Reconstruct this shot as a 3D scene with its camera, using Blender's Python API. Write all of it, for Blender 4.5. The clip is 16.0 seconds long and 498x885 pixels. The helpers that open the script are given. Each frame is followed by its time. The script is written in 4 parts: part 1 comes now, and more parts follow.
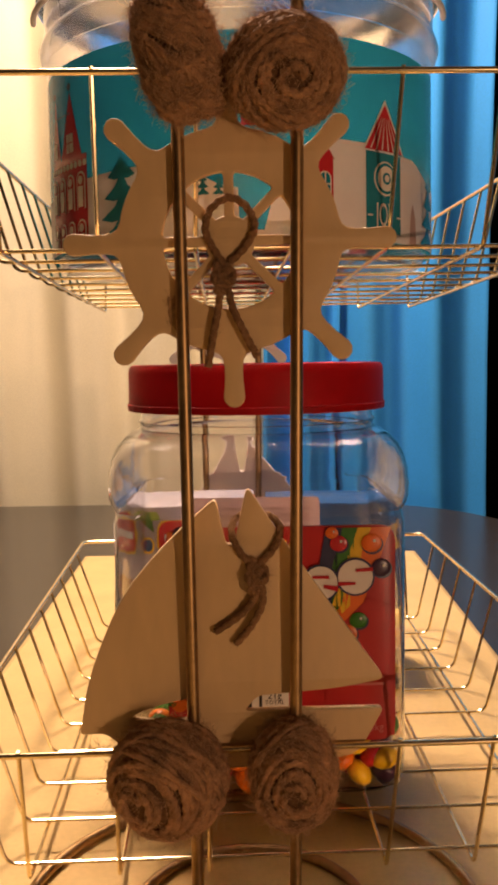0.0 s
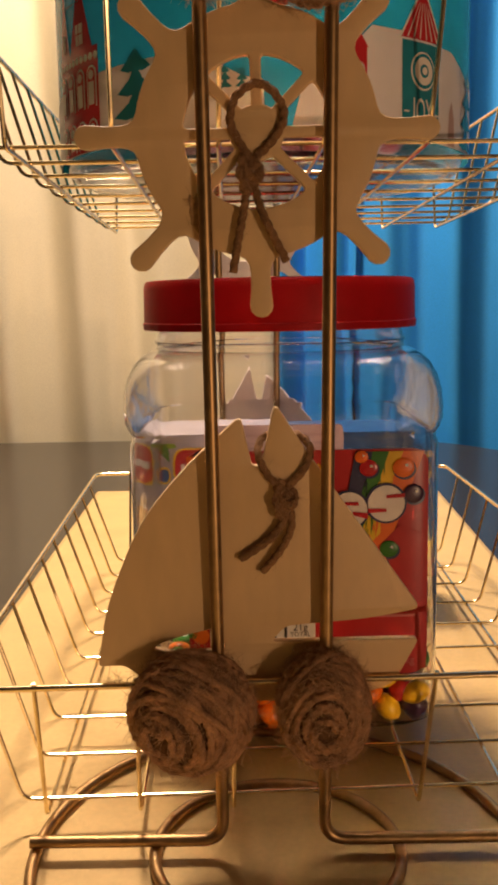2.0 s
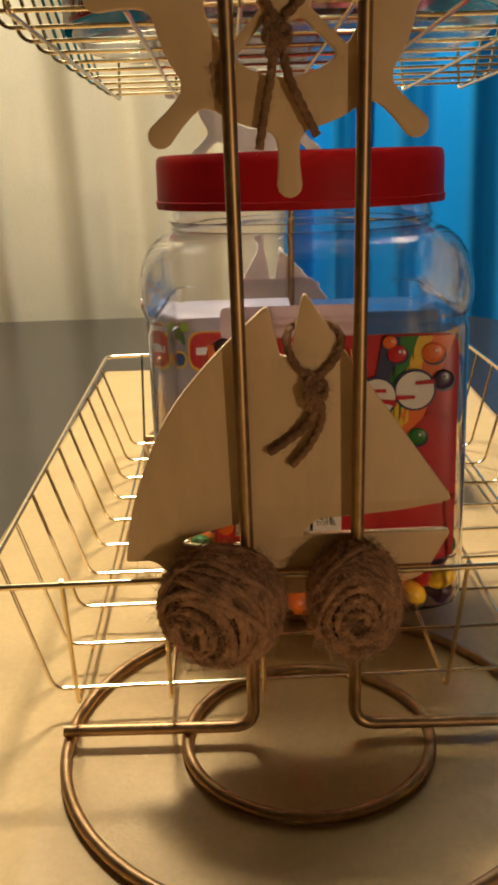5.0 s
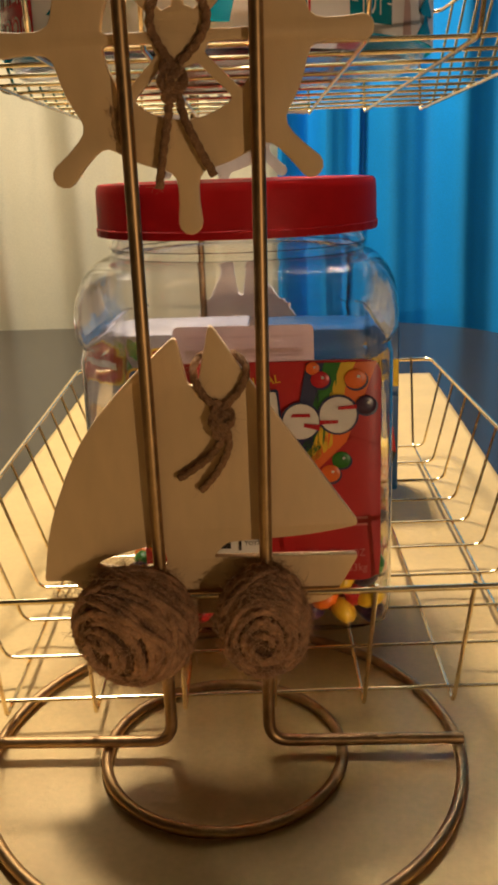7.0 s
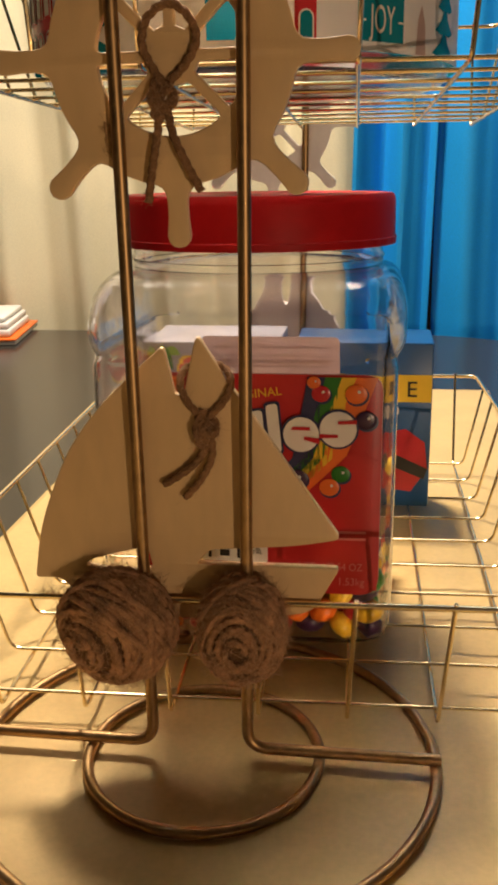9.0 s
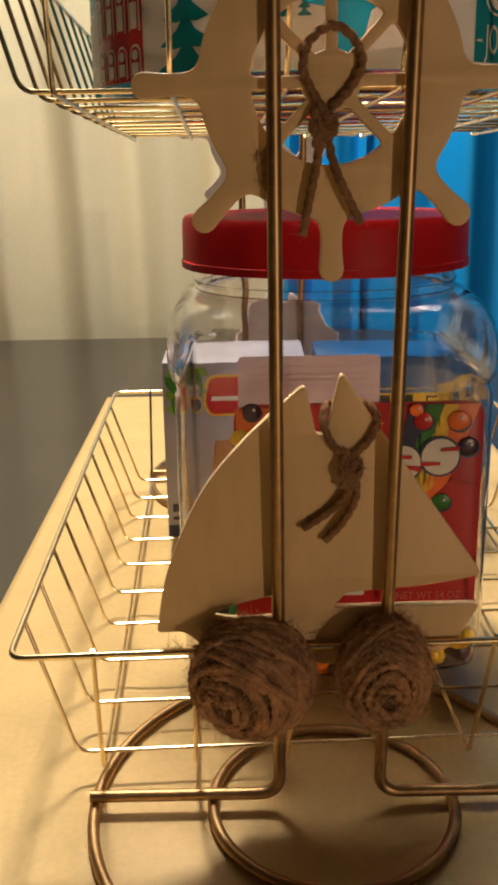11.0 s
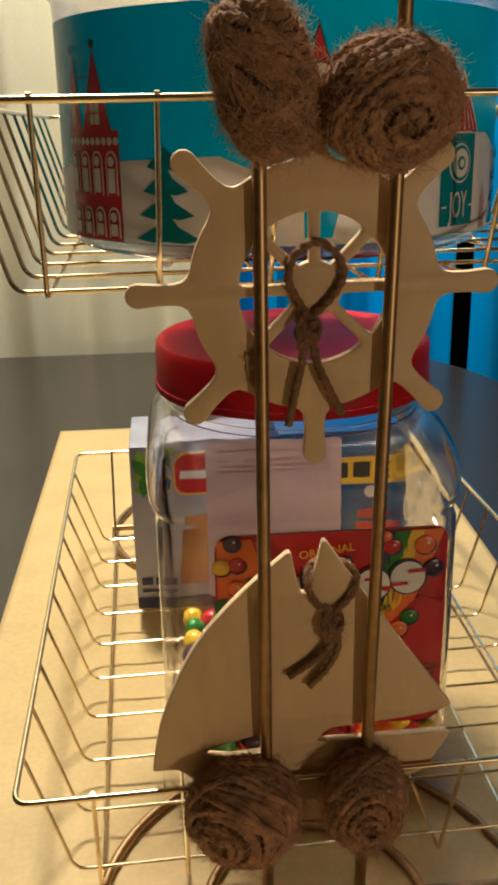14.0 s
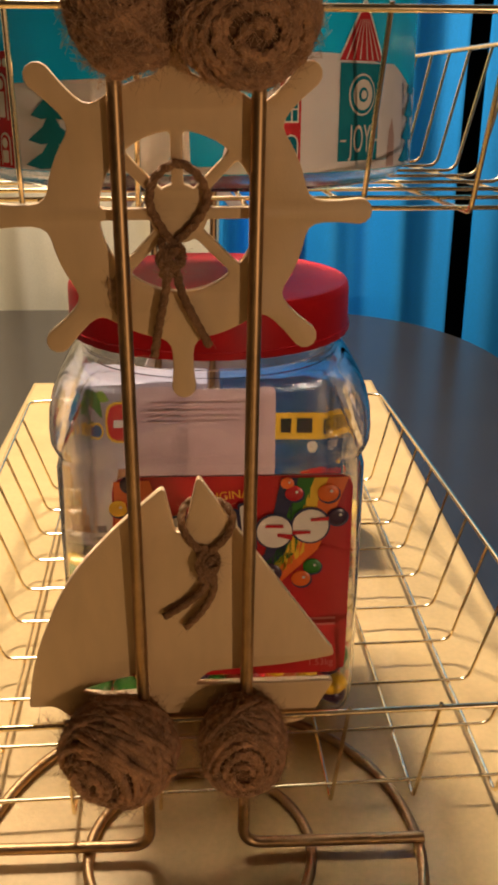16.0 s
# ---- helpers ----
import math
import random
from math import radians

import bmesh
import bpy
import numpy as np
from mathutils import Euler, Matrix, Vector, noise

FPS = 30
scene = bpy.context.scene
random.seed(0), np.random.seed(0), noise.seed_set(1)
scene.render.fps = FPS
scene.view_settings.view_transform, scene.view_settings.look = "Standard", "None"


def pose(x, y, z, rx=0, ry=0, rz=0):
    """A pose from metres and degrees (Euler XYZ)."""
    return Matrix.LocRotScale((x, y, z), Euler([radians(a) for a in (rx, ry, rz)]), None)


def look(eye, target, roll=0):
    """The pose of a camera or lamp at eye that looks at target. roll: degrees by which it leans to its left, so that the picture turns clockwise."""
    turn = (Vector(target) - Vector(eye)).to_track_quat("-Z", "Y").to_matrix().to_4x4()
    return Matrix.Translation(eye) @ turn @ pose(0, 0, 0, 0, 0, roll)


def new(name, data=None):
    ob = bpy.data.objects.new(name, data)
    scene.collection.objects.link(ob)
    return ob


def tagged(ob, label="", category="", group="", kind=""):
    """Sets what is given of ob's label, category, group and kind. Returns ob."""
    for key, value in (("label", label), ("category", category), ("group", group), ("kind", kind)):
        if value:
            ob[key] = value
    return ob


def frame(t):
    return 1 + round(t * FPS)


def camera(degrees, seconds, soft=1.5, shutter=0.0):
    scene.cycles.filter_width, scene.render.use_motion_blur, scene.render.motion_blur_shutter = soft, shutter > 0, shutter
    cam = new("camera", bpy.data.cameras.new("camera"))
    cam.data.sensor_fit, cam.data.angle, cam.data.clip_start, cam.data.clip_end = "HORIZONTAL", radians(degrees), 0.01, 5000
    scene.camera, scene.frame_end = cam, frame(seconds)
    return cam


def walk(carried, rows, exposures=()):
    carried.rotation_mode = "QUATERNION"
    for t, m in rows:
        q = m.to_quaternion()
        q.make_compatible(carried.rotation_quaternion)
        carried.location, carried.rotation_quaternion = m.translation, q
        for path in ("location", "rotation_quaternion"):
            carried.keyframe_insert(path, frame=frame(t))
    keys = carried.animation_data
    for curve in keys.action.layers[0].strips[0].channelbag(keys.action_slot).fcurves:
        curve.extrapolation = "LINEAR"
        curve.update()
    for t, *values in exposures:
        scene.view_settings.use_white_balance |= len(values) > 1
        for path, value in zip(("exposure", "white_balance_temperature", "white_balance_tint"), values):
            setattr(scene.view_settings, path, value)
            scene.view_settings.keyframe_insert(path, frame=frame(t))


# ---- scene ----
# ---- camera ----
cam = camera(29.7, 16.0, soft=3.4)
ROWS = [
    (0.0, 0.0007, -0.3970, 0.2685, -0.16, -7.07, -0.91),
    (0.5, 0.0003, -0.3854, 0.2548, -0.19, -7.72, -0.85),
    (1.0, 0.0027, -0.3787, 0.2497, 0.48, -9.36, -1.17),
    (1.5, -0.0018, -0.3745, 0.2523, 0.47, -10.18, -1.09),
    (2.0, -0.0073, -0.3698, 0.2535, 0.42, -10.56, -1.06),
    (2.5, -0.0171, -0.3590, 0.2485, 0.51, -13.06, -1.12),
    (3.0, -0.0229, -0.3521, 0.2477, 0.31, -14.50, -1.28),
    (5.3, -0.0173, -0.3532, 0.2614, 0.75, -18.87, -2.10),
    (5.5, -0.0170, -0.3525, 0.2627, 0.72, -19.03, -2.13),
    (6.0, -0.0042, -0.3564, 0.2611, 0.84, -18.83, -1.96),
    (6.5, 0.0128, -0.3600, 0.2660, 1.04, -18.60, -1.87),
    (7.0, 0.0296, -0.3612, 0.2706, 2.28, -18.30, -2.07),
    (7.5, 0.0403, -0.3614, 0.2757, 4.01, -18.05, -1.30),
    (8.0, 0.0519, -0.3625, 0.2763, 6.44, -18.05, -1.43),
    (8.5, 0.0652, -0.3614, 0.2724, 7.94, -18.05, -1.14),
    (9.0, 0.0746, -0.3631, 0.2735, 8.14, -17.80, -1.00),
    (9.5, 0.0507, -0.3618, 0.2798, 8.10, -17.83, -1.00),
    (9.7, 0.0372, -0.3619, 0.2844, 7.76, -17.99, -1.02),
    (11.8, -0.0637, -0.3385, 0.2913, -4.33, -18.71, -1.66),
    (12.0, -0.0661, -0.3388, 0.3022, -4.48, -18.96, -1.94),
    (12.5, -0.0668, -0.3356, 0.3299, -4.73, -19.33, -1.65),
    (13.0, -0.0713, -0.3284, 0.3480, -4.61, -19.98, -1.42),
    (13.5, -0.0673, -0.3377, 0.3624, -4.63, -20.62, -1.22),
    (14.0, -0.0578, -0.3377, 0.3770, -4.64, -21.19, -0.84),
    (14.5, -0.0436, -0.3284, 0.3848, -4.61, -21.84, -0.21),
    (15.0, -0.0172, -0.3292, 0.3673, -3.92, -22.25, 0.27),
    (15.5, -0.0073, -0.3324, 0.3628, -3.37, -22.71, 0.32),
    (16.0, 0.0040, -0.3386, 0.3596, -2.87, -22.90, 0.46),
]
EXPOSURES = [(0.0, -0.08, 7500, 27), (1.0, -0.06, 7700, 27), (2.0, -0.10, 7300, 21), (3.2, -0.13, 6750, 13), (5.3, -0.24, 6100, 5), (6.5, -0.16, 6250, 5), (9.0, 0.02, 6400, 7), (9.7, 0.10, 6250, 6), (12.0, -0.36, 6050, 4), (13.5, -0.34, 5800, 1), (14.5, -0.12, 5450, -2), (15.0, -0.16, 5950, 4), (15.5, -0.16, 6250, 9), (16.0, -0.04, 6400, 13)]
walk(cam, [(t, pose(x, y, z, 0, 0, yaw) @ pose(0, 0, 0, 90 + pitch, 0, 0) @ pose(0, 0, 0, 0, 0, roll)) for t, x, y, z, yaw, pitch, roll in ROWS], EXPOSURES)

# ---- world and lamps ----
world = bpy.data.worlds.new("room_air")
scene.world = world
world.use_nodes = True
world.node_tree.nodes["Background"].inputs[0].default_value = (1.0, 0.72, 0.42, 1)
world.node_tree.nodes["Background"].inputs[1].default_value = 0.003


def area_lamp(name, eye, target, size, watts, colour):
    data = bpy.data.lights.new(name, "AREA")
    data.shape, data.size, data.energy, data.color = "DISK", size, watts, colour
    ob = new(name, data)
    ob.matrix_world = look(eye, target)
    return ob


area_lamp("ceiling_lamp", (-0.175, 0.69, 1.42), (-0.05, 0.42, 0.0), 0.20, 35.0, (1.0, 0.84, 0.68))
area_lamp("side_lamp", (1.10, -1.75, 0.014), (0.0, 0.3, 0.20), 0.03, 8.6, (1.0, 0.68, 0.43))

# ---- materials ----


def material(name, colour, rough=0.5, metal=0.0, vary=0.12, scale=60.0, bump=0.0, bump_scale=400.0, spec=0.5, stretch=(1, 1, 1), rough_vary=0.1, coarse=6.0, coarse_vary=0.12, through_light=0.0):
    m = bpy.data.materials.new(name)
    m.use_nodes = True
    nt = m.node_tree
    b = nt.nodes["Principled BSDF"]
    b.inputs["Roughness"].default_value, b.inputs["Metallic"].default_value = rough, metal
    b.inputs["Specular IOR Level"].default_value = spec
    tc = nt.nodes.new("ShaderNodeTexCoord")
    mp = nt.nodes.new("ShaderNodeMapping")
    mp.inputs["Scale"].default_value = stretch
    nt.links.new(tc.outputs["Object"], mp.inputs["Vector"])

    def grain(s, detail):
        n = nt.nodes.new("ShaderNodeTexNoise")
        n.inputs["Scale"].default_value, n.inputs["Detail"].default_value = s, detail
        nt.links.new(mp.outputs["Vector"], n.inputs["Vector"])
        return n

    fine, big = grain(scale, 5), grain(coarse, 3)
    last = None
    for n, amount in ((fine, vary), (big, coarse_vary)):
        r = nt.nodes.new("ShaderNodeMapRange")
        r.inputs["From Min"].default_value, r.inputs["From Max"].default_value = 0.3, 0.7
        r.inputs["To Min"].default_value, r.inputs["To Max"].default_value = 1 - amount, 1 + amount
        nt.links.new(n.outputs["Fac"], r.inputs["Value"])
        if last is None:
            last = r.outputs["Result"]
        else:
            k = nt.nodes.new("ShaderNodeMath")
            k.operation = "MULTIPLY"
            nt.links.new(last, k.inputs[0])
            nt.links.new(r.outputs["Result"], k.inputs[1])
            last = k.outputs[0]
    mul = nt.nodes.new("ShaderNodeVectorMath")
    mul.operation = "SCALE"
    mul.inputs[0].default_value = colour
    nt.links.new(last, mul.inputs["Scale"])
    nt.links.new(mul.outputs[0], b.inputs["Base Color"])
    if rough_vary:
        rr = nt.nodes.new("ShaderNodeMapRange")
        rr.inputs["To Min"].default_value, rr.inputs["To Max"].default_value = max(0.02, rough - rough_vary), rough + rough_vary
        nt.links.new(fine.outputs["Fac"], rr.inputs["Value"])
        nt.links.new(rr.outputs["Result"], b.inputs["Roughness"])
    if through_light:
        tl, mx = nt.nodes.new("ShaderNodeBsdfTranslucent"), nt.nodes.new("ShaderNodeMixShader")
        mx.inputs[0].default_value = through_light
        nt.links.new(mul.outputs[0], tl.inputs["Color"])
        nt.links.new(b.outputs[0], mx.inputs[1])
        nt.links.new(tl.outputs[0], mx.inputs[2])
        nt.links.new(mx.outputs[0], nt.nodes["Material Output"].inputs["Surface"])
    if bump:
        bn = grain(bump_scale, 4)
        bp = nt.nodes.new("ShaderNodeBump")
        bp.inputs["Strength"].default_value, bp.inputs["Distance"].default_value = bump, 0.001
        nt.links.new(bn.outputs["Fac"], bp.inputs["Height"])
        nt.links.new(bp.outputs["Normal"], b.inputs["Normal"])
    return m


def glass(name, tint, ior, rough=0.0):
    m = bpy.data.materials.new(name)
    m.use_nodes = True
    b = m.node_tree.nodes["Principled BSDF"]
    b.inputs["Base Color"].default_value = (*tint, 1)
    b.inputs["Transmission Weight"].default_value, b.inputs["IOR"].default_value, b.inputs["Roughness"].default_value = 1.0, ior, rough
    tc, n, bp = (m.node_tree.nodes.new(k) for k in ("ShaderNodeTexCoord", "ShaderNodeTexNoise", "ShaderNodeBump"))
    n.inputs["Scale"].default_value, n.inputs["Detail"].default_value = 38.0, 2.0
    bp.inputs["Strength"].default_value, bp.inputs["Distance"].default_value = 0.12, 0.002
    m.node_tree.links.new(tc.outputs["Object"], n.inputs["Vector"])
    m.node_tree.links.new(n.outputs["Fac"], bp.inputs["Height"])
    m.node_tree.links.new(bp.outputs["Normal"], b.inputs["Normal"])
    return m


M_BRASS = material("brass_wire", (0.92, 0.75, 0.46), 0.25, 1.0, 0.08, 200, rough_vary=0.05)
M_BRONZE = material("antique_bronze", (0.42, 0.265, 0.125), 0.43, 1.0, 0.15, 200, coarse=30)
M_WOOD = material("pale_cut_wood", (0.77, 0.54, 0.285), 0.5, 0.0, 0.03, 60, 0.08, 700, stretch=(3, 1, 1), coarse=16, coarse_vary=0.05)
M_WOOD_PINK = material("whitewashed_cut_wood", (0.90, 0.78, 0.72), 0.5, 0.0, 0.03, 60, 0.08, 700, stretch=(3, 1, 1), coarse=16, coarse_vary=0.05)
M_JUTE = material("jute_twine", (0.41, 0.225, 0.118), 0.8, 0.0, 0.25, 1800, 0.5, 2600, spec=0.2, coarse=130, coarse_vary=0.45)
M_TIE = material("dark_jute_twine", (0.29, 0.16, 0.08), 0.85, 0.0, 0.3, 1500, 0.6, 2400, spec=0.12, coarse=120, coarse_vary=0.30)
M_FUZZ = material("jute_fibre", (0.52, 0.33, 0.19), 0.8, 0.0, 0.2, 500, spec=0.2)
# Shade between the windings, put into the core's dark colour.
M_JUTE_SHADE = material("jute_gap_shade", (0.15, 0.08, 0.04), 0.95, 0.0, 0.3, 400, 0.6, 900, spec=0.1)
M_GLUE = material("dried_glue", (0.44, 0.27, 0.125), 0.5, 0.0, 0.3, 500, 0.3, 900)
M_RUNNER = material("gold_tan_cloth", (0.70, 0.49, 0.205), 0.40, 0.0, 0.05, 300, 0.12, 700, spec=0.3, coarse=16, coarse_vary=0.08)
M_TABLE = material("dark_table_lacquer", (0.036, 0.030, 0.025), 0.22, 0.0, 0.06, 90, 0.02, 400, spec=0.75, stretch=(0.4, 3, 1), coarse=5, coarse_vary=0.09, rough_vary=0.06)
M_CREAM = material("cream_curtain_cloth", (0.88, 0.80, 0.57), 0.85, 0.0, 0.05, 500, 0.25, 1200, spec=0.2, coarse=3, coarse_vary=0.07)
M_BLUE = material("blue_curtain_cloth", (0.018, 0.36, 0.90), 0.55, 0.0, 0.08, 500, 0.2, 1200, spec=0.35, coarse=4, coarse_vary=0.10)
# Kept dark so that the walls throw little light back into the shade.
M_WALL = material("darkened_wall_paint", (0.12, 0.092, 0.062), 0.8, 0.0, 0.04, 30, 0.1, 200, coarse=1.5, coarse_vary=0.06)
M_NIGHT = material("dark_window_wall", (0.015, 0.014, 0.014), 0.6, 0.0, 0.1, 30)
M_FLOOR = material("brown_floor", (0.16, 0.10, 0.06), 0.5, 0.0, 0.2, 20, 0.1, 100)
# Darkened so that less light returns from above into the stand's shade.
M_CEIL = material("darkened_ceiling_paint", (0.16, 0.13, 0.10), 0.9, 0.0, 0.03, 20)
M_LID = material("red_plastic", (0.56, 0.012, 0.016), 0.42, 0.0, 0.05, 120, 0.05, 500, rough_vary=0.06, spec=0.16, through_light=0.25)
M_LABEL_RED = material("red_label_print", (0.50, 0.012, 0.016), 0.33, 0.0, 0.05, 50, rough_vary=0.04)
M_LABEL_BACK = material("pink_white_label_back", (0.56, 0.39, 0.37), 0.6, 0.0, 0.04, 70, through_light=0.18)
M_SNOW = material("white_wrap_print", (0.86, 0.80, 0.80), 0.35, 0.0, 0.03, 60, through_light=0.08)
M_WHITE = material("white_print", (0.80, 0.77, 0.72), 0.4, 0.0, 0.03, 60)
M_BLACK = material("black_print", (0.02, 0.018, 0.018), 0.4, 0.0, 0.05, 60)
M_GREY = material("faint_pink_print", (0.62, 0.16, 0.15), 0.4, 0.0, 0.03, 60)
M_FAINT = material("faint_label_print", (0.50, 0.34, 0.32), 0.5, 0.0, 0.03, 60)
M_TEAL = material("teal_print", (0.0, 0.205, 0.285), 0.25, 0.0, 0.05, 40, rough_vary=0.04, through_light=0.2)
M_TEAL2 = material("teal_tree_print", (0.005, 0.225, 0.31), 0.25, 0.0, 0.12, 90, rough_vary=0.04)
M_PRINT_RED = material("red_print", (0.55, 0.025, 0.035), 0.25, 0.0, 0.05, 60, rough_vary=0.04)
M_YELLOW = material("yellow_print", (0.85, 0.55, 0.03), 0.35, 0.0, 0.05, 60)
M_ORANGE = material("orange_print", (0.85, 0.17, 0.02), 0.35, 0.0, 0.05, 60)
M_GREEN = material("green_print", (0.03, 0.20, 0.02), 0.35, 0.0, 0.08, 60)
M_LEAF = material("leaf_print", (0.22, 0.42, 0.05), 0.35, 0.0, 0.25, 90)
M_PURPLE = material("purple_print", (0.05, 0.018, 0.055), 0.3, 0.0, 0.05, 60)
M_NAVY = material("navy_print", (0.03, 0.035, 0.10), 0.35, 0.0, 0.05, 60)
M_BOXBLUE = material("blue_carton", (0.01, 0.09, 0.27), 0.35, 0.0, 0.06, 40)
M_BOXWHITE = material("lavender_white_carton", (0.42, 0.40, 0.46), 0.4, 0.0, 0.05, 40, coarse=10, coarse_vary=0.15)
M_BROWN = material("brown_print", (0.40, 0.17, 0.05), 0.4, 0.0, 0.15, 60)
M_PAPER = material("white_paper", (0.80, 0.77, 0.72), 0.6, 0.0, 0.03, 60)
M_PET = glass("clear_jar_plastic", (0.98, 0.965, 0.97), 1.44, 0.03)
M_TUBCLEAR = glass("clear_tub_plastic", (0.97, 0.95, 0.95), 1.35, 0.14)


def candy_material():
    m = material("sugar_shell", (0.5, 0.1, 0.05), 0.3, 0.0, 0.05, 200, rough_vary=0.05)
    nt = m.node_tree
    geo, ramp = nt.nodes.new("ShaderNodeNewGeometry"), nt.nodes.new("ShaderNodeValToRGB")
    ramp.color_ramp.interpolation = "CONSTANT"
    ramp.color_ramp.elements[0].color = (0.75, 0.16, 0.01, 1)
    ramp.color_ramp.elements[1].position = 0.2
    ramp.color_ramp.elements[1].color = (0.05, 0.016, 0.05, 1)
    for at, c in ((0.42, (0.02, 0.20, 0.02, 1)), (0.6, (0.80, 0.50, 0.02, 1)), (0.8, (0.50, 0.015, 0.02, 1))):
        ramp.color_ramp.elements.new(at).color = c
    nt.links.new(geo.outputs["Random Per Island"], ramp.inputs["Fac"])
    nt.links.new(ramp.outputs["Color"], nt.nodes["Principled BSDF"].inputs["Base Color"])
    return m


M_CANDY = candy_material()

# ---- building tools ----


def mesh_from(bm, name, mat, smooth=True):
    me = bpy.data.meshes.new(name)
    bmesh.ops.recalc_face_normals(bm, faces=bm.faces)
    bm.to_mesh(me)
    bm.free()
    if mat:
        me.materials.append(mat)
    if smooth:
        for p in me.polygons:
            p.use_smooth = True
        me.set_sharp_from_angle(angle=radians(38))
    return me


def part(name, bm, mat, parent=None, label="", smooth=True):
    """Links a bmesh as one mesh object under its parent."""
    ob = new(name, mesh_from(bm, name, mat, smooth))
    if parent:
        ob.parent = parent
    return tagged(ob, label) if label else ob


def thing(name, label, category, group="", m=None):
    ob = new(name)
    ob.empty_display_size = 0.02
    if m is not None:
        ob.matrix_world = m
    return tagged(ob, label, category, group)


def structure(name, bm, mat, label):
    return tagged(part(name, bm, mat, None, "", False), label, "", "", "structure")


def box(bm, x0, x1, y0, y1, z0, z1, bevel=0.0, seg=2):
    r = bmesh.ops.create_cube(bm, size=1.0, matrix=Matrix.Translation(((x0 + x1) / 2, (y0 + y1) / 2, (z0 + z1) / 2)) @ Matrix.Diagonal((x1 - x0, y1 - y0, z1 - z0, 1)))
    if bevel:
        es = list({e for v in r["verts"] for e in v.link_edges})
        bmesh.ops.bevel(bm, geom=es, offset=bevel, segments=seg, affect="EDGES", profile=0.5)
    return bm


def tube(bm, pts, r, seg=8, closed=False, lobes=0.0, twist=0.0, cap=True):
    """Sweeps a round, or a twisted three-ply, section along pts."""
    pts = [Vector(p) for p in pts]
    n = len(pts)
    rings, up, run = [], None, 0.0
    for i, p in enumerate(pts):
        a = pts[(i - 1) % n] if (closed or i > 0) else p
        b = pts[(i + 1) % n] if (closed or i < n - 1) else p
        d = (b - a).normalized()
        if up is None:
            up = d.orthogonal().normalized()
        up = (up - d * up.dot(d)).normalized()
        side = d.cross(up)
        if i:
            run += (p - pts[i - 1]).length
        rr = r(i / max(1, n - 1)) if callable(r) else r
        ring = []
        for k in range(seg):
            f = 2 * math.pi * k / seg
            q = rr * (1 + lobes * math.cos(3 * f - twist * run))
            ring.append(bm.verts.new(p + (up * math.cos(f) + side * math.sin(f)) * q))
        rings.append(ring)
    for i in range(n if closed else n - 1):
        a, b = rings[i], rings[(i + 1) % n]
        shift = 0
        if closed and i == n - 1:
            shift = min(range(seg), key=lambda s: (a[0].co - b[s].co).length)
        for k in range(seg):
            bm.faces.new((a[k], a[(k + 1) % seg], b[(k + 1 + shift) % seg], b[(k + shift) % seg]))
    if cap and not closed:
        bm.faces.new(rings[0][::-1])
        bm.faces.new(rings[-1])
    return bm


def soft_path(pts, radius, steps=6, closed=False):
    """A polyline with its corners rounded to about the given radius."""
    pts = [Vector(p) for p in pts]
    n, out = len(pts), []
    for i, p in enumerate(pts):
        if not closed and i in (0, n - 1):
            out.append(p)
            continue
        a, b = pts[i - 1], pts[(i + 1) % n]
        rad = radius[i] if isinstance(radius, (list, tuple)) else radius
        da, db = min(rad, (a - p).length * 0.48), min(rad, (b - p).length * 0.48)
        s, e = p + (a - p).normalized() * da, p + (b - p).normalized() * db
        for k in range(steps + 1):
            f = k / steps
            out.append(s * (1 - f) ** 2 + p * 2 * f * (1 - f) + e * f * f)
    return out


def glide(pts, steps=8, closed=False):
    """A Catmull-Rom line through pts."""
    pts = [Vector(p) for p in pts]
    n, out = len(pts), []
    for i in range(n if closed else n - 1):
        g = [pts[(i + k) % n] if closed else pts[min(max(i + k, 0), n - 1)] for k in (-1, 0, 1, 2)]
        for s in range(steps):
            f = s / steps
            out.append(0.5 * (2 * g[1] + (g[2] - g[0]) * f + (2 * g[0] - 5 * g[1] + 4 * g[2] - g[3]) * f * f + (3 * g[1] - g[0] - 3 * g[2] + g[3]) * f ** 3))
    if not closed:
        out.append(pts[-1])
    return out


def from_curve(data):
    tmp = new("outline", data)
    me = bpy.data.meshes.new_from_object(tmp.evaluated_get(bpy.context.evaluated_depsgraph_get()))
    bpy.data.objects.remove(tmp)
    return me


def cut_plate(name, outlines, thick, mat, bevel=0.0006):
    """A plate cut to outlines in x and z (the first is the rim, the rest are holes), with eased edges."""
    cu = bpy.data.curves.new(name, "CURVE")
    cu.dimensions, cu.fill_mode = "2D", "BOTH"
    cu.extrude, cu.bevel_depth, cu.bevel_resolution, cu.offset = thick / 2 - bevel, bevel, 2, -bevel
    for pts in outlines:
        sp = cu.splines.new("POLY")
        sp.points.add(len(pts) - 1)
        sp.use_cyclic_u = True
        for q, p in zip(sp.points, pts):
            q.co = (p[0], p[1], 0, 1)
    me = from_curve(cu)
    me.transform(Matrix.Rotation(radians(90), 4, "X"))
    weld = bmesh.new()
    weld.from_mesh(me)
    bmesh.ops.remove_doubles(weld, verts=weld.verts, dist=0.00002)
    weld.to_mesh(me)
    weld.free()
    me.materials.clear()
    me.materials.append(mat)
    for p in me.polygons:
        p.use_smooth = True
    me.set_sharp_from_angle(angle=radians(35))
    return me


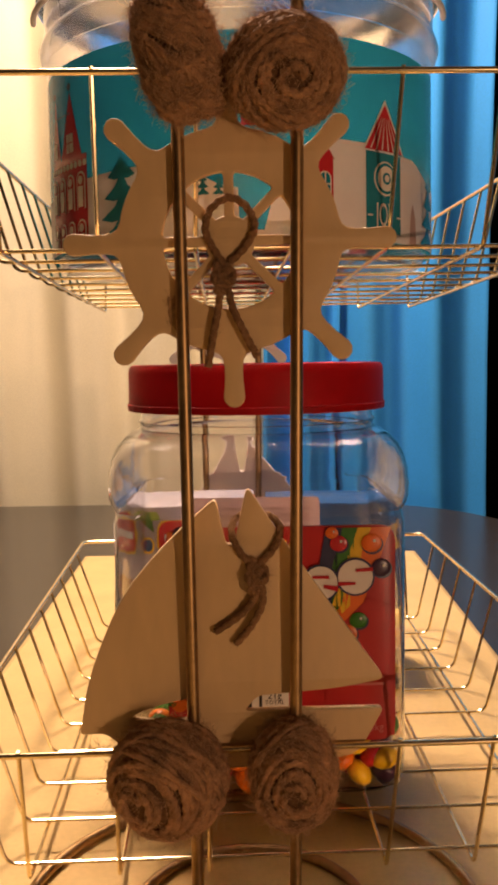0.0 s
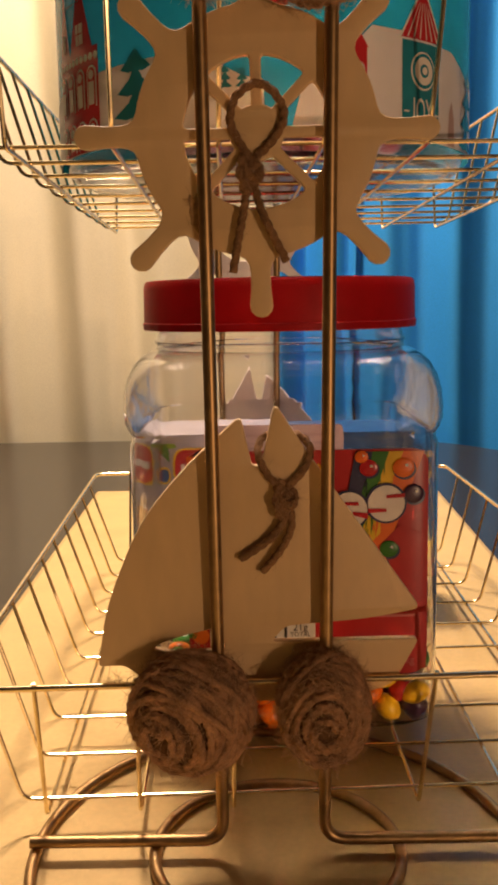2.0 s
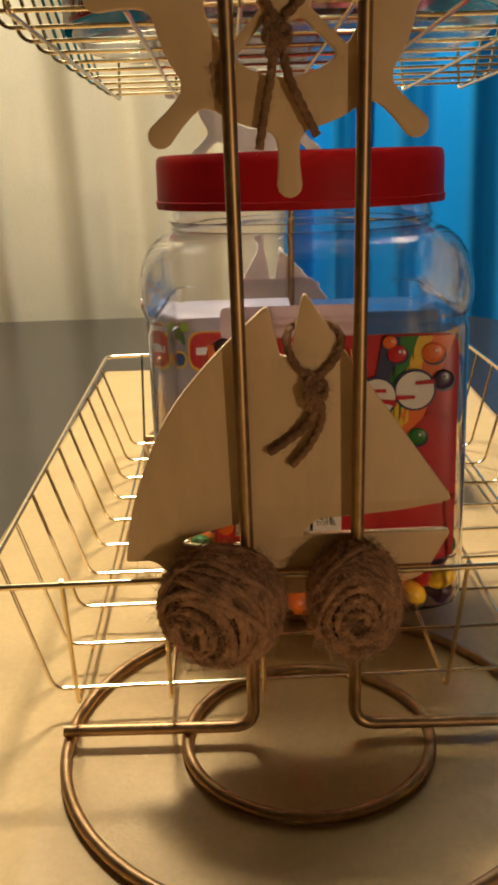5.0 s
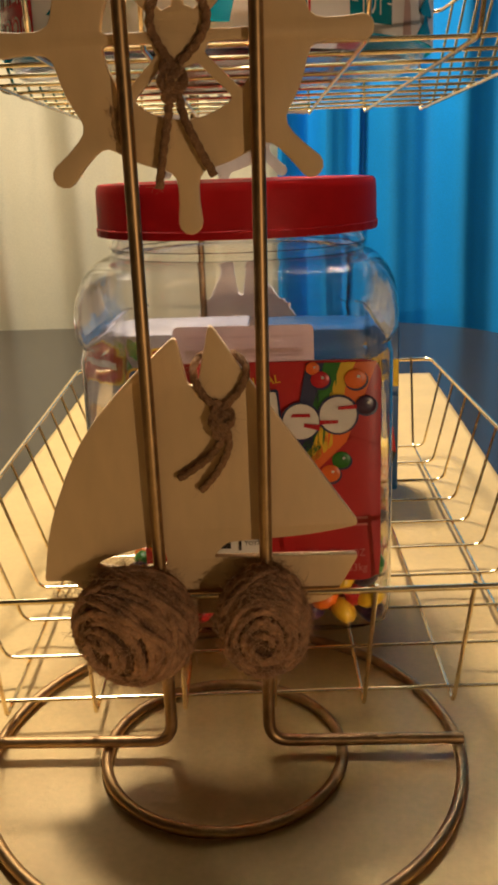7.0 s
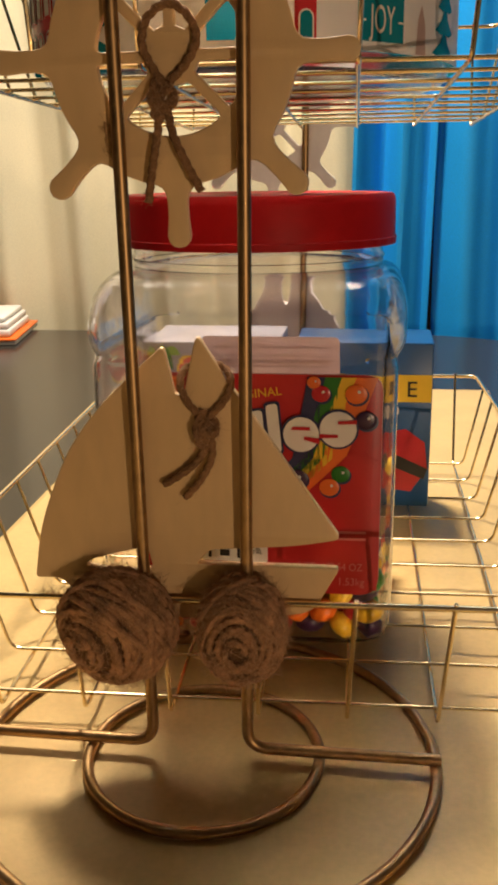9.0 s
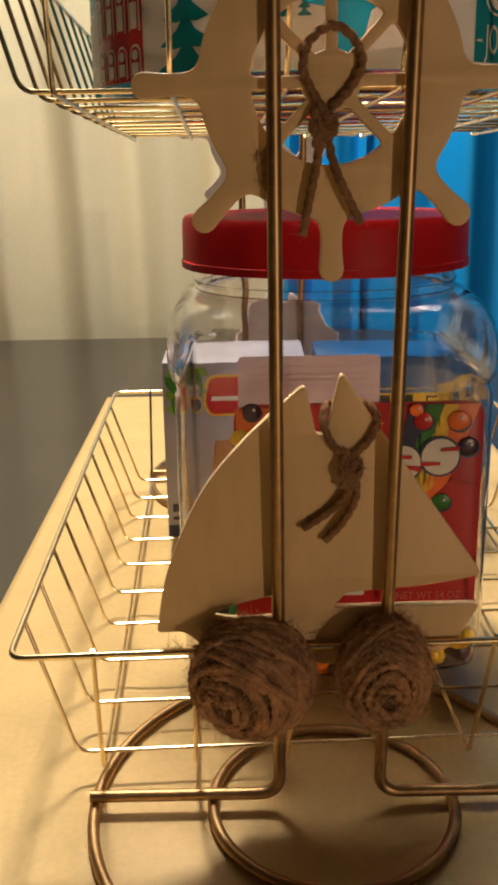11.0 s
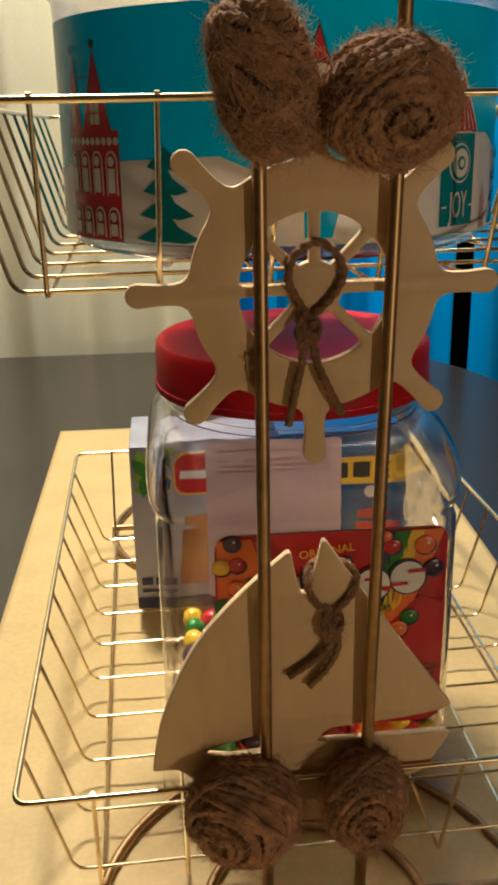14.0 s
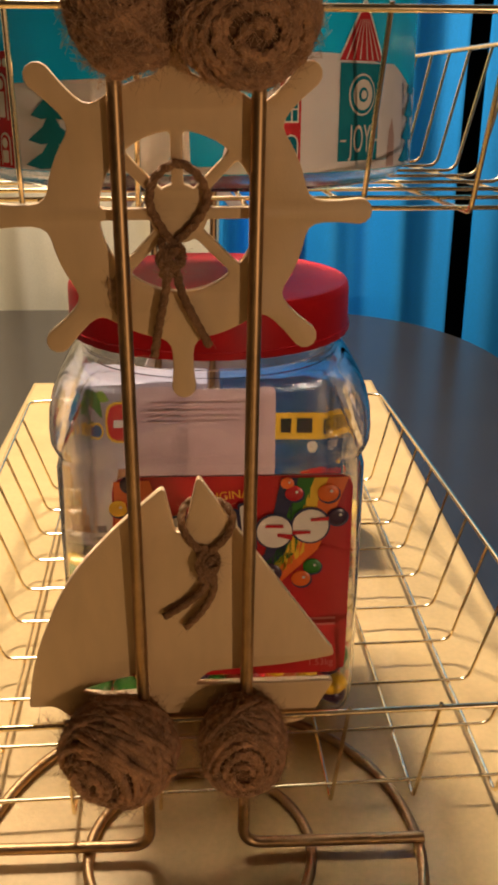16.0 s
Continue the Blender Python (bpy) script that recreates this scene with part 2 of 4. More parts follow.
def decal(name, shapes, onto, mat, parent, step=0.004, label="", joined=False):
    """Thin printed shapes: outlines in (s, z), laid on a surface by onto(s, z); one part for each shape unless they join."""
    ob = None
    for group in ([shapes] if joined else [[q] for q in shapes]):
        bm = bmesh.new()
        for pts in group:
            f = bm.faces.new([bm.verts.new((p[0], p[1], 0)) for p in pts])
            bmesh.ops.triangulate(bm, faces=[f])
        bmesh.ops.remove_doubles(bm, verts=bm.verts, dist=0.00001)
        press(bm, onto, step)
        ob = part(name, bm, mat, parent, label)
    return ob


def press(bm, onto, step):
    for _ in range(6):
        es = [e for e in bm.edges if abs(e.verts[0].co.x - e.verts[1].co.x) > step]
        if not es:
            break
        bmesh.ops.subdivide_edges(bm, edges=es, cuts=1)
        bmesh.ops.triangulate(bm, faces=[f for f in bm.faces if len(f.verts) > 3])
    for v in bm.verts:
        v.co = onto(v.co.x, v.co.y)


def lettering(name, words, size, at, onto, mat, parent, slant=0.0, turn=0.0, wide=1.0, label=""):
    cu = bpy.data.curves.new(name, "FONT")
    cu.body, cu.size, cu.align_x, cu.shear, cu.resolution_u = words, size, "CENTER", slant, 3
    bm = bmesh.new()
    bm.from_mesh(from_curve(cu))
    c, s = math.cos(radians(turn)), math.sin(radians(turn))
    for v in bm.verts:
        x, y = v.co.x * wide, v.co.y
        v.co = (at[0] + x * c - y * s, at[1] + x * s + y * c, 0)
    bmesh.ops.triangulate(bm, faces=bm.faces)
    press(bm, onto, 0.004)
    return part(name, bm, mat, parent, label)


def disc(cx, cz, r, n=22, squash=1.0):
    return [(cx + r * math.cos(2 * math.pi * k / n), cz + squash * r * math.sin(2 * math.pi * k / n)) for k in range(n)]


def quad(x0, x1, z0, z1):
    return [(x0, z0), (x1, z0), (x1, z1), (x0, z1)]


def soft_quad(x0, x1, z0, z1, r):
    return [(p.x, p.y) for p in soft_path([(x0, z0, 0), (x1, z0, 0), (x1, z1, 0), (x0, z1, 0)], r, 5, True)]

# ---- the room ----
structure("floor", box(bmesh.new(), -2.0, 2.0, -2.6, 1.5, -0.80, -0.75), M_FLOOR, "brown floor of the room, out of the lamplight")
# Ceiling is added out of view, coloured dark to hold bounced light down.
structure("ceiling", box(bmesh.new(), -2.0, 2.0, -2.6, 1.5, 1.75, 1.80), M_CEIL, "unseen ceiling over the room, darkened to cut bounced light")
structure("wall_back", box(bmesh.new(), -2.0, 2.0, 1.35, 1.5, -0.75, 1.75), M_NIGHT, "dark wall behind the hanging curtains")
# Out-of-view walls, added to close the room; their dark colour limits bounce.
structure("wall_front", box(bmesh.new(), -2.0, 2.0, -2.6, -2.5, -0.75, 1.75), M_WALL, "unseen front wall of the room, darkened to cut bounced light")
structure("wall_left", box(bmesh.new(), -2.0, -1.9, -2.5, 1.35, -0.75, 1.75), M_WALL, "unseen side wall of the room, darkened to cut bounced light")
structure("wall_right", box(bmesh.new(), 1.9, 2.0, -2.5, 1.35, -0.75, 1.75), M_WALL, "unseen side wall of the room, darkened to cut bounced light")


def curtain(label, x0, x1, y, mat, folds, amp, seed):
    rnd = random.Random(seed)
    ph = [(rnd.uniform(0, 6.28), rnd.uniform(0.7, 1.3)) for _ in range(5)]
    bm = bmesh.new()
    nx, nz, grid = max(8, int((x1 - x0) / 0.005)), 26, []
    for j in range(nz + 1):
        z = -0.73 + j * (1.70 + 0.73) / nz
        row = []
        for i in range(nx + 1):
            u = i / nx
            x = x0 + (x1 - x0) * u
            w = folds * 2 * math.pi * (x - x0)
            d = math.sin(w * ph[0][1] + ph[0][0] + 0.25 * math.sin(z * 2.1 + ph[3][0]))
            d = 0.65 * d + 0.35 * d * abs(d)
            d += 0.40 * math.sin(w * 0.43 * ph[1][1] + ph[1][0]) + 0.16 * math.sin(w * 2.3 + ph[2][0] + z * 1.5)
            d += 0.05 * math.sin(z * 31 + 9 * u + ph[4][0])
            row.append(bm.verts.new((x + 0.006 * math.sin(z * 3 + ph[4][0]), y + amp * d, z)))
        grid.append(row)
    for j in range(nz):
        for i in range(nx):
            bm.faces.new((grid[j][i], grid[j][i + 1], grid[j + 1][i + 1], grid[j + 1][i]))
    ob = part("curtain", bm, mat)
    s = ob.modifiers.new("cloth", "SOLIDIFY")
    s.thickness = 0.0015
    return tagged(ob, label, "curtain", "curtains behind the table")


curtain("cream yellow cloth curtain hanging in soft folds", -1.5, 0.035, 1.10, M_CREAM, 7.5, 0.019, 3)
curtain("bright blue cloth curtain panel hanging beside the cream one", 0.028, 0.148, 1.085, M_BLUE, 13.0, 0.018, 5)
curtain("bright blue cloth curtain panel between two dark gaps", 0.157, 0.387, 1.085, M_BLUE, 8.0, 0.016, 8)
curtain("bright blue cloth curtain hanging in loose folds", 0.416, 1.6, 1.085, M_BLUE, 6.5, 0.014, 11)

# ---- the table ----
table = thing("dining_table", "dark brown lacquered table with rounded corners", "table")
bm = bmesh.new()
rim = soft_path([(-1.1, -0.75, 0), (0.385, -0.75, 0), (0.385, 1.022, 0), (-1.1, 1.022, 0)], [0.3, 0.3, 0.34, 0.3], 14, True)
f = bm.faces.new([bm.verts.new((p.x, p.y, 0)) for p in rim])
ex = bmesh.ops.extrude_face_region(bm, geom=[f])
bmesh.ops.translate(bm, verts=[v for v in ex["geom"] if isinstance(v, bmesh.types.BMVert)], vec=(0, 0, -0.03))
bmesh.ops.bevel(bm, geom=[e for e in bm.edges if abs(e.verts[0].co.z - e.verts[1].co.z) < 1e-5], offset=0.004, segments=3, affect="EDGES")
part("tabletop", bm, M_TABLE, table)
for lx in (-0.95, 0.2):
    for ly in (-0.58, 0.82):
        bm = bmesh.new()
        tube(bm, [(lx, ly, -0.03), (lx, ly, -0.4), (lx, ly, -0.75)], lambda u: 0.032 - 0.010 * u, 14)
        part("leg", bm, M_TABLE, table)

# The cloth runner, a thin sheet with slight creases.
bm = bmesh.new()
NX, NY, grid = 84, 150, []
for j in range(NY + 1):
    v = j / NY
    row = []
    for i in range(NX + 1):
        u = i / NX
        half = 0.206 - 0.011 * v
        x, y = -half + 2 * half * u + 0.003, -0.62 + 1.312 * v
        z = 0.0009 + 0.0003 * math.sin(9 * x + 5 * y) * math.sin(7 * y + 1)
        for cx, w in ((-0.108, 0.0035), (0.012, 0.003), (0.118, 0.0035)):
            z += 0.0009 * math.exp(-((x - cx - 0.01 * math.sin(4 * y)) / w) ** 2)
        for cy, w in ((-0.16, 0.004), (0.13, 0.004), (0.42, 0.004)):
            z += 0.0008 * math.exp(-((y - cy - 0.006 * math.sin(11 * x)) / w) ** 2)
        row.append(bm.verts.new((x, y, z)))
    grid.append(row)
for j in range(NY):
    for i in range(NX):
        bm.faces.new((grid[j][i], grid[j][i + 1], grid[j + 1][i + 1], grid[j + 1][i]))
runner = tagged(part("table_runner", bm, M_RUNNER), "gold tan satin table runner with faint fold creases", "table runner")
so = runner.modifiers.new("cloth", "SOLIDIFY")
so.thickness, so.offset = 0.0005, -1.0

# ---- the stand ----
TOP = 0.0014  # height of the runner's face
STAND_Y2 = 0.415


def support(y, xc):
    """One end of the stand: two rings on the table and two bent poles."""
    ob = thing("basket_stand", "antique bronze wire stand end with two ring feet", "stand", "ends of the two tier stand", pose(xc, y, 0))
    for name, r in (("outer_ring", 0.1055), ("inner_ring", 0.0532)):
        bm = bmesh.new()
        tube(bm, [(r * math.cos(k * math.pi / 48), r * math.sin(k * math.pi / 48), TOP + 0.0027) for k in range(96)], 0.0026, 12, True)
        part(name, bm, M_BRONZE, ob)
    for s in (-1, 1):
        bm = bmesh.new()
        low, high = (0.0235, 0.0252) if s < 0 else (0.0204, 0.0260)
        path = soft_path([(s * 0.1075, 0, TOP + 0.0077), (s * low, 0, TOP + 0.0077), (s * (low + high) / 2, 0, 0.25), (s * high, 0, 0.50)], 0.010, 8)
        tube(bm, path, 0.0027, 14)
        part("pole", bm, M_BRONZE, ob)
    bm = bmesh.new()
    tube(bm, [(-0.0005 + 0.0245 * math.cos(k * math.pi / 16), 0, 0.50 + 0.0245 * math.sin(k * math.pi / 16)) for k in range(17)], 0.0027, 14)
    part("top_arch", bm, M_BRONZE, ob)
    return ob


support(0.0, -0.0008)
support(STAND_Y2, -0.0110)


def basket(zb, sag, label):
    """A wire basket with a stout rim, bent cross wires and long wires under them."""
    ob = thing("wire_basket", label, "basket", "tiers of the stand")
    zr = zb + (0.067 if zb < 0.1 else 0.068)
    y0, y1 = -0.0035, 0.408

    def side(y, rim):
        v = (y - y0) / (y1 - y0)
        return ((-0.1365 - 0.0065 * v, 0.184 - 0.029 * v) if rim else (-0.1165 - 0.0070 * v, 0.162 - 0.018 * v))

    def skew(x, y, z):
        return (x, y + 0.036 * (x + 0.117), z)

    (a0, b0), (a1, b1) = side(y0, True), side(y1, True)
    bm = bmesh.new()
    tube(bm, soft_path([skew(a0, y0, zr), skew(b0, y0, zr), skew(b1, y1, zr + sag), skew(a1, y1, zr + sag)], 0.008, 6, True), 0.0014, 10, True)
    part("rim", bm, M_BRASS, ob)
    for k in range(10):
        yb, yr = (0.0240 if zb < 0.1 else 0.0205) + 0.0393 * k, 0.0285 + 0.0380 * k
        v = (yb - y0) / (y1 - y0)
        (p, q), (l, r) = side(yb, False), side(yr, True)
        bm = bmesh.new()
        tube(bm, soft_path([skew(l, yr, zr + sag * v), skew(p, yb, zb + sag * v), skew(q, yb, zb + sag * v), skew(r, yr, zr + sag * v)], 0.006, 5), 0.00095, 8)
        part("cross_wire", bm, M_BRASS, ob)
    for k in range(7):
        x = -0.104 + 0.042 * k
        bm = bmesh.new()
        tube(bm, soft_path([skew(x * 1.01 + 0.003, y0, zr + 0.0022), skew(x, 0.014, zb - 0.0019), skew(x - 0.010, 0.386, zb + sag - 0.0019), skew(x - 0.010, y1, zr + sag + 0.002)], 0.004, 5), 0.00105, 8)
        part("long_wire", bm, M_BRASS, ob)
    return ob


basket(0.0150, 0.0015, "shallow brass wire basket low over the table runner")
basket(0.3035, -0.0195, "shallow brass wire basket on the upper tier")

# ---- cut wood shapes ----
WC = (-0.0048, 0.304)


def wheel_outlines():
    rim, disc_r, tip = [], 0.0467, 0.0690
    for k in range(8):
        a = radians(45 * k)
        ux, uz, nx, nz = math.cos(a), math.sin(a), -math.sin(a), math.cos(a)
        prof = [(0.0461, -0.0082), (0.0472, -0.0060), (0.0493, -0.0045), (0.0525, -0.0039), (0.058, -0.0039), (0.0655, -0.0046)]
        pts = prof + [(0.0655 + 0.0046 * math.sin(radians(t)), -0.0046 * math.cos(radians(t))) for t in (30, 60, 90, 120, 150)] + [(p, -q) for p, q in prof[::-1]]
        rim += [(ux * p + nx * q, uz * p + nz * q) for p, q in pts]
        for t in (11.5, 14, 17, 20, 22.5, 25, 28, 31, 33.5):
            b = a + radians(t)
            rim.append((disc_r * math.cos(b), disc_r * math.sin(b)))
    holes, arms = [], [-45, 0, 45, 90, 135, 180, 225]
    for a0, a1 in zip(arms, arms[1:] + [315]):
        r1, r2, w = 0.0105, 0.0284, 0.0021
        d1, d2 = math.degrees(w / r1), math.degrees(w / r2)
        outer = [(r2, a0 + d2 + (a1 - a0 - 2 * d2) * t / 6) for t in range(7)]
        inner = [(r1, a1 - d1 - (a1 - a0 - 2 * d1) * t / 6) for t in range(7)]
        pts = [(r * math.cos(radians(b)), r * math.sin(radians(b)), 0) for r, b in outer + inner]
        holes.append([(p.x, p.y) for p in soft_path(pts, 0.0022, 3, True)])
    return [rim] + holes


def boat_outlines():
    pts = [(-0.0133, 0.1945), (-0.0090, 0.1735), (-0.0052, 0.1740), (0.0006, 0.1995), (0.0130, 0.1800), (0.0610, 0.1113), (0.0400, 0.1074), (0.0180, 0.1058), (0.0040, 0.1048), (-0.0020, 0.0982),
           (0.0150, 0.0982), (0.0605, 0.0982), (0.0490, 0.0770), (0.0200, 0.0715), (-0.0200, 0.0715), (-0.0500, 0.0760), (-0.0640, 0.0888), (-0.0755, 0.0886),
           (-0.0712, 0.1150), (-0.0560, 0.1510), (-0.0360, 0.1745)]
    rad = [0.0035, 0.002, 0.002, 0.004, 0.01, 0.004, 0.01, 0.01, 0.003, 0.002, 0.01, 0.003, 0.006, 0.01, 0.01, 0.01, 0.003, 0.002, 0.016, 0.016, 0.016]
    rim = [(p.x, p.y) for p in soft_path([(x, z, 0) for x, z in pts], rad, 6, True)]
    slot = [(-0.0525, 0.0955), (-0.0490, 0.0984), (-0.0374, 0.1019), (-0.0235, 0.1050), (-0.0215, 0.0950), (-0.0390, 0.0935)]
    return [rim, [(p.x, p.y) for p in soft_path([(x, z, 0) for x, z in slot], 0.002, 4, True)]]


def cutout(name, label, category, me, m):
    ob = new(name, me)
    ob.matrix_world = m
    return tagged(ob, label, category, "nautical wood shapes")


# The boat leans back a little and is turned slightly from the poles.
BOAT_M = pose(0, 0.0060, 0.08, -1.4, 0, 1.0) @ pose(0, 0, -0.08)
ME_WHEEL = cut_plate("ship_wheel", wheel_outlines(), 0.0042, M_WOOD)
ME_BOAT = cut_plate("sailboat", boat_outlines(), 0.0042, M_WOOD)
cutout("ship_wheel_cutout", "pale wooden ship wheel cutout tied to the stand poles", "wood cutout", ME_WHEEL, pose(WC[0], 0.0056, WC[1], 0, -0.7, 0.7))
cutout("sailboat_cutout", "pale wooden sailboat cutout tied to the stand poles", "wood cutout", ME_BOAT, BOAT_M)
cutout("ship_wheel_cutout", "pinkish whitewashed ship wheel cutout at the stand's rear end", "wood cutout", cut_plate("ship_wheel", wheel_outlines(), 0.0042, M_WOOD_PINK), pose(-0.0140, STAND_Y2 + 0.006, 0.287, 0, 0, 180))
cutout("sailboat_cutout", "pinkish whitewashed sailboat cutout at the stand's rear end", "wood cutout", cut_plate("sailboat", boat_outlines(), 0.0042, M_WOOD_PINK), pose(-0.0110, STAND_Y2 + 0.006, -0.031, 0, 0, 180))


# ---- jute ----
def fibres(bm, spots, rnd, lo, hi, r=0.00009):
    """Loose fibres that stand off the twine; spots are (place, outward)."""
    for p, d in spots:
        side = Vector((rnd.uniform(-1, 1), rnd.uniform(-1, 1), rnd.uniform(-1, 1)))
        tang = (side - d * side.dot(d)).normalized()
        ln = rnd.uniform(lo, hi)
        lift = rnd.uniform(0.15, 0.9)
        pts = [p - d * 0.0008, p + (tang * (1 - lift) + d * lift) * ln * 0.5, p + (tang * (1.2 - lift) + d * lift * 0.8 + side * 0.3) * ln]
        tube(bm, glide(pts, 3), r, 3, cap=False)


def twine_ball(c, radii, axis, seed, label, turns=22, thick=0.00098, fuzz=0.9, blunt=1.0, lean=(0, 0, 0)):
    rnd = random.Random(seed)
    ob = thing("twine_ball", label, "twine ball", "jute balls on the poles", pose(*c, *lean))
    turn = Vector((0, 0, 1)).rotation_difference(Vector(axis)).to_matrix()
    S = Vector(radii)

    def on(v, k=1.0):
        w = turn @ v
        if blunt != 1.0:
            flat_r = math.hypot(w.x, w.y)
            k2 = flat_r ** (blunt - 1.0) if flat_r > 0.05 else 1.0
            w = Vector((w.x * k2, w.y * k2, math.copysign(abs(w.z) ** 0.85, w.z)))
        return Vector((w.x * S.x, w.y * S.y, w.z * S.z)) * k

    # Solid core, coloured dark to deepen the shade in the gaps between strands.
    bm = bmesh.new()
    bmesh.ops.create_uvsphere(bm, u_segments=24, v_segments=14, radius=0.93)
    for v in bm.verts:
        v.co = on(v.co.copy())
    part("core", bm, M_JUTE_SHADE, ob)
    lays = [(turns, (0, 0, 0), 0.97, 0.06, 0.94), (14, (0.2, 0.12, 0), 1.00, 0.26, 0.88), (9, (-0.35, 0.3, 0), 1.02, 0.36, 0.82), (7, (0.2, -0.45, 0.4), 1.03, 0.40, 0.78), (4, (0.5, 0.5, 0.2), 1.05, 0.46, 0.72)]
    spots = []
    for n, tip, k, lo, hi in lays:
        tilt = Euler(tip).to_matrix()
        steps, pts = n * 110, []
        w1, w2 = rnd.uniform(0, 6), rnd.uniform(0, 6)
        for i in range(steps + 1):
            u = i / steps
            th = math.pi * (lo + (hi - lo) * u)
            ph = 2 * math.pi * n * u
            th += 0.05 * math.sin(ph * 0.37 + w1) + 0.025 * math.sin(ph * 2.3 + w2)
            rr = k * (1 + 0.030 * math.sin(ph * 1.7 + w2) + 0.028 * math.sin(ph * 0.61 + w1) + 0.016 * math.sin(ph * 5.3 + w2))
            v = tilt @ Vector((math.sin(th) * math.cos(ph), math.sin(th) * math.sin(ph), math.cos(th)))
            pts.append(on(v, rr))
            q = pts[-1]
            if rnd.random() < fuzz:
                spots.append((q.copy(), Vector((q.x / S.x ** 2, q.y / S.y ** 2, q.z / S.z ** 2)).normalized()))
        bm = bmesh.new()
        tube(bm, pts, thick, 9, lobes=0.22, twist=1500)
        part("winding", bm, M_JUTE, ob)
    bm = bmesh.new()
    fibres(bm, spots, rnd, 0.002, 0.0090, 0.00007)
    part("loose_fibre", bm, M_FUZZ, ob)
    return ob


twine_ball((-0.0360, -0.008, 0.0725), (0.0234, 0.0185, 0.0240), (-0.55, -0.75, -0.25), 21, "rough brown jute twine ball on the lower pole", 16, 0.00165, 0.7)
twine_ball((0.0192, -0.006, 0.0727), (0.0176, 0.0165, 0.0224), (0.0, -1.0, -0.1), 22, "brown jute twine rosette wound in a spiral", 19, 0.00145, 0.7)
twine_ball((-0.0238, -0.005, 0.3775), (0.0152, 0.0150, 0.0248), (0.22, -0.25, 0.94), 23, "tall brown jute twine bundle round the pole", 15, 0.0017, 0.9, 0.62, (0, -14, 0))
twine_ball((0.0185, -0.008, 0.3685), (0.0218, 0.0185, 0.0200), (0.15, -0.9, -0.3), 24, "brown jute twine rosette at the wheel's top", 15, 0.0018, 0.9)


def twine(bm, pts, r=0.0015, spots=None, rnd=None):
    line = glide(pts, 14)
    tube(bm, line, r, 12, lobes=0.17, twist=1500)
    if spots is not None:
        for p in line:
            if rnd.random() < 0.7:
                spots.append((p + Vector((rnd.uniform(-1, 1), -0.4, rnd.uniform(-1, 1))).normalized() * r, Vector((rnd.uniform(-1, 1), -0.6, rnd.uniform(-1, 1))).normalized()))


def bow(label, loop, knot, tails, seed, r=0.00155, m=None):
    rnd = random.Random(seed)
    ob = thing("twine_tie", label, "twine", "jute ties", m)
    spots = []
    bm = bmesh.new()
    twine(bm, loop, r, spots, rnd)
    part("loop", bm, M_TIE, ob)
    bm = bmesh.new()
    kx, ky, kz = knot
    for t in range(3):
        a = 0.7 * t - 0.6
        pts = [(kx + 0.0042 * math.cos(k * 0.785) * math.cos(a), ky + 0.0026 * math.sin(k * 0.785 + t), kz + 0.0036 * math.sin(k * 0.785) + 0.0042 * math.cos(k * 0.785) * math.sin(a) - 0.0022 * (t - 1)) for k in range(9)]
        twine(bm, pts, r, spots, rnd)
    part("knot", bm, M_TIE, ob)
    for tl in tails:
        bm = bmesh.new()
        twine(bm, tl, r, spots, rnd)
        part("tail", bm, M_TIE, ob)
    bm = bmesh.new()
    fibres(bm, spots, rnd, 0.0015, 0.0050, 0.00005)
    part("loose_fibre", bm, M_FUZZ, ob)


FY = 0.0022
bow("brown jute twine looped round the boat's mast", [(0.0055, FY, 0.1650), (0.0120, FY, 0.1720), (0.0148, FY + 0.001, 0.1800), (0.0115, 0.006, 0.1850), (0.0050, 0.0098, 0.1860), (-0.0030, 0.0095, 0.1850), (-0.0062, 0.005, 0.1815), (-0.0058, FY, 0.1760), (-0.0020, FY, 0.1690), (0.0035, FY, 0.1640)],
    (0.0045, FY - 0.0012, 0.1600), [[(0.0050, FY - 0.001, 0.1580), (0.0030, FY - 0.002, 0.1500), (-0.0040, FY - 0.001, 0.1420), (-0.0145, FY - 0.001, 0.1350)], [(0.0062, FY - 0.001, 0.1570), (0.0065, FY - 0.002, 0.1480), (0.0015, FY - 0.002, 0.1380), (-0.0055, FY - 0.001, 0.1295)]], 31, m=BOAT_M @ pose(0, -0.0058, 0))
bow("brown jute twine loop knotted over the wheel's hub", [(-0.0070, FY, 0.2935), (-0.0120, FY, 0.3010), (-0.0150, FY, 0.3085), (-0.0125, FY, 0.3170), (-0.0050, FY, 0.3215), (0.0020, FY, 0.3180), (0.0055, FY, 0.3100), (0.0020, FY, 0.3020), (-0.0050, FY, 0.2950)],
    (-0.0075, FY - 0.0015, 0.2890), [[(-0.0090, FY - 0.001, 0.2850), (-0.0100, FY - 0.002, 0.2770), (-0.0125, FY - 0.002, 0.2650), (-0.0150, FY - 0.001, 0.2515)], [(-0.0060, FY - 0.001, 0.2850), (-0.0040, FY - 0.002, 0.2760), (0.0015, FY - 0.002, 0.2640), (0.0060, FY - 0.001, 0.2555)]], 32)


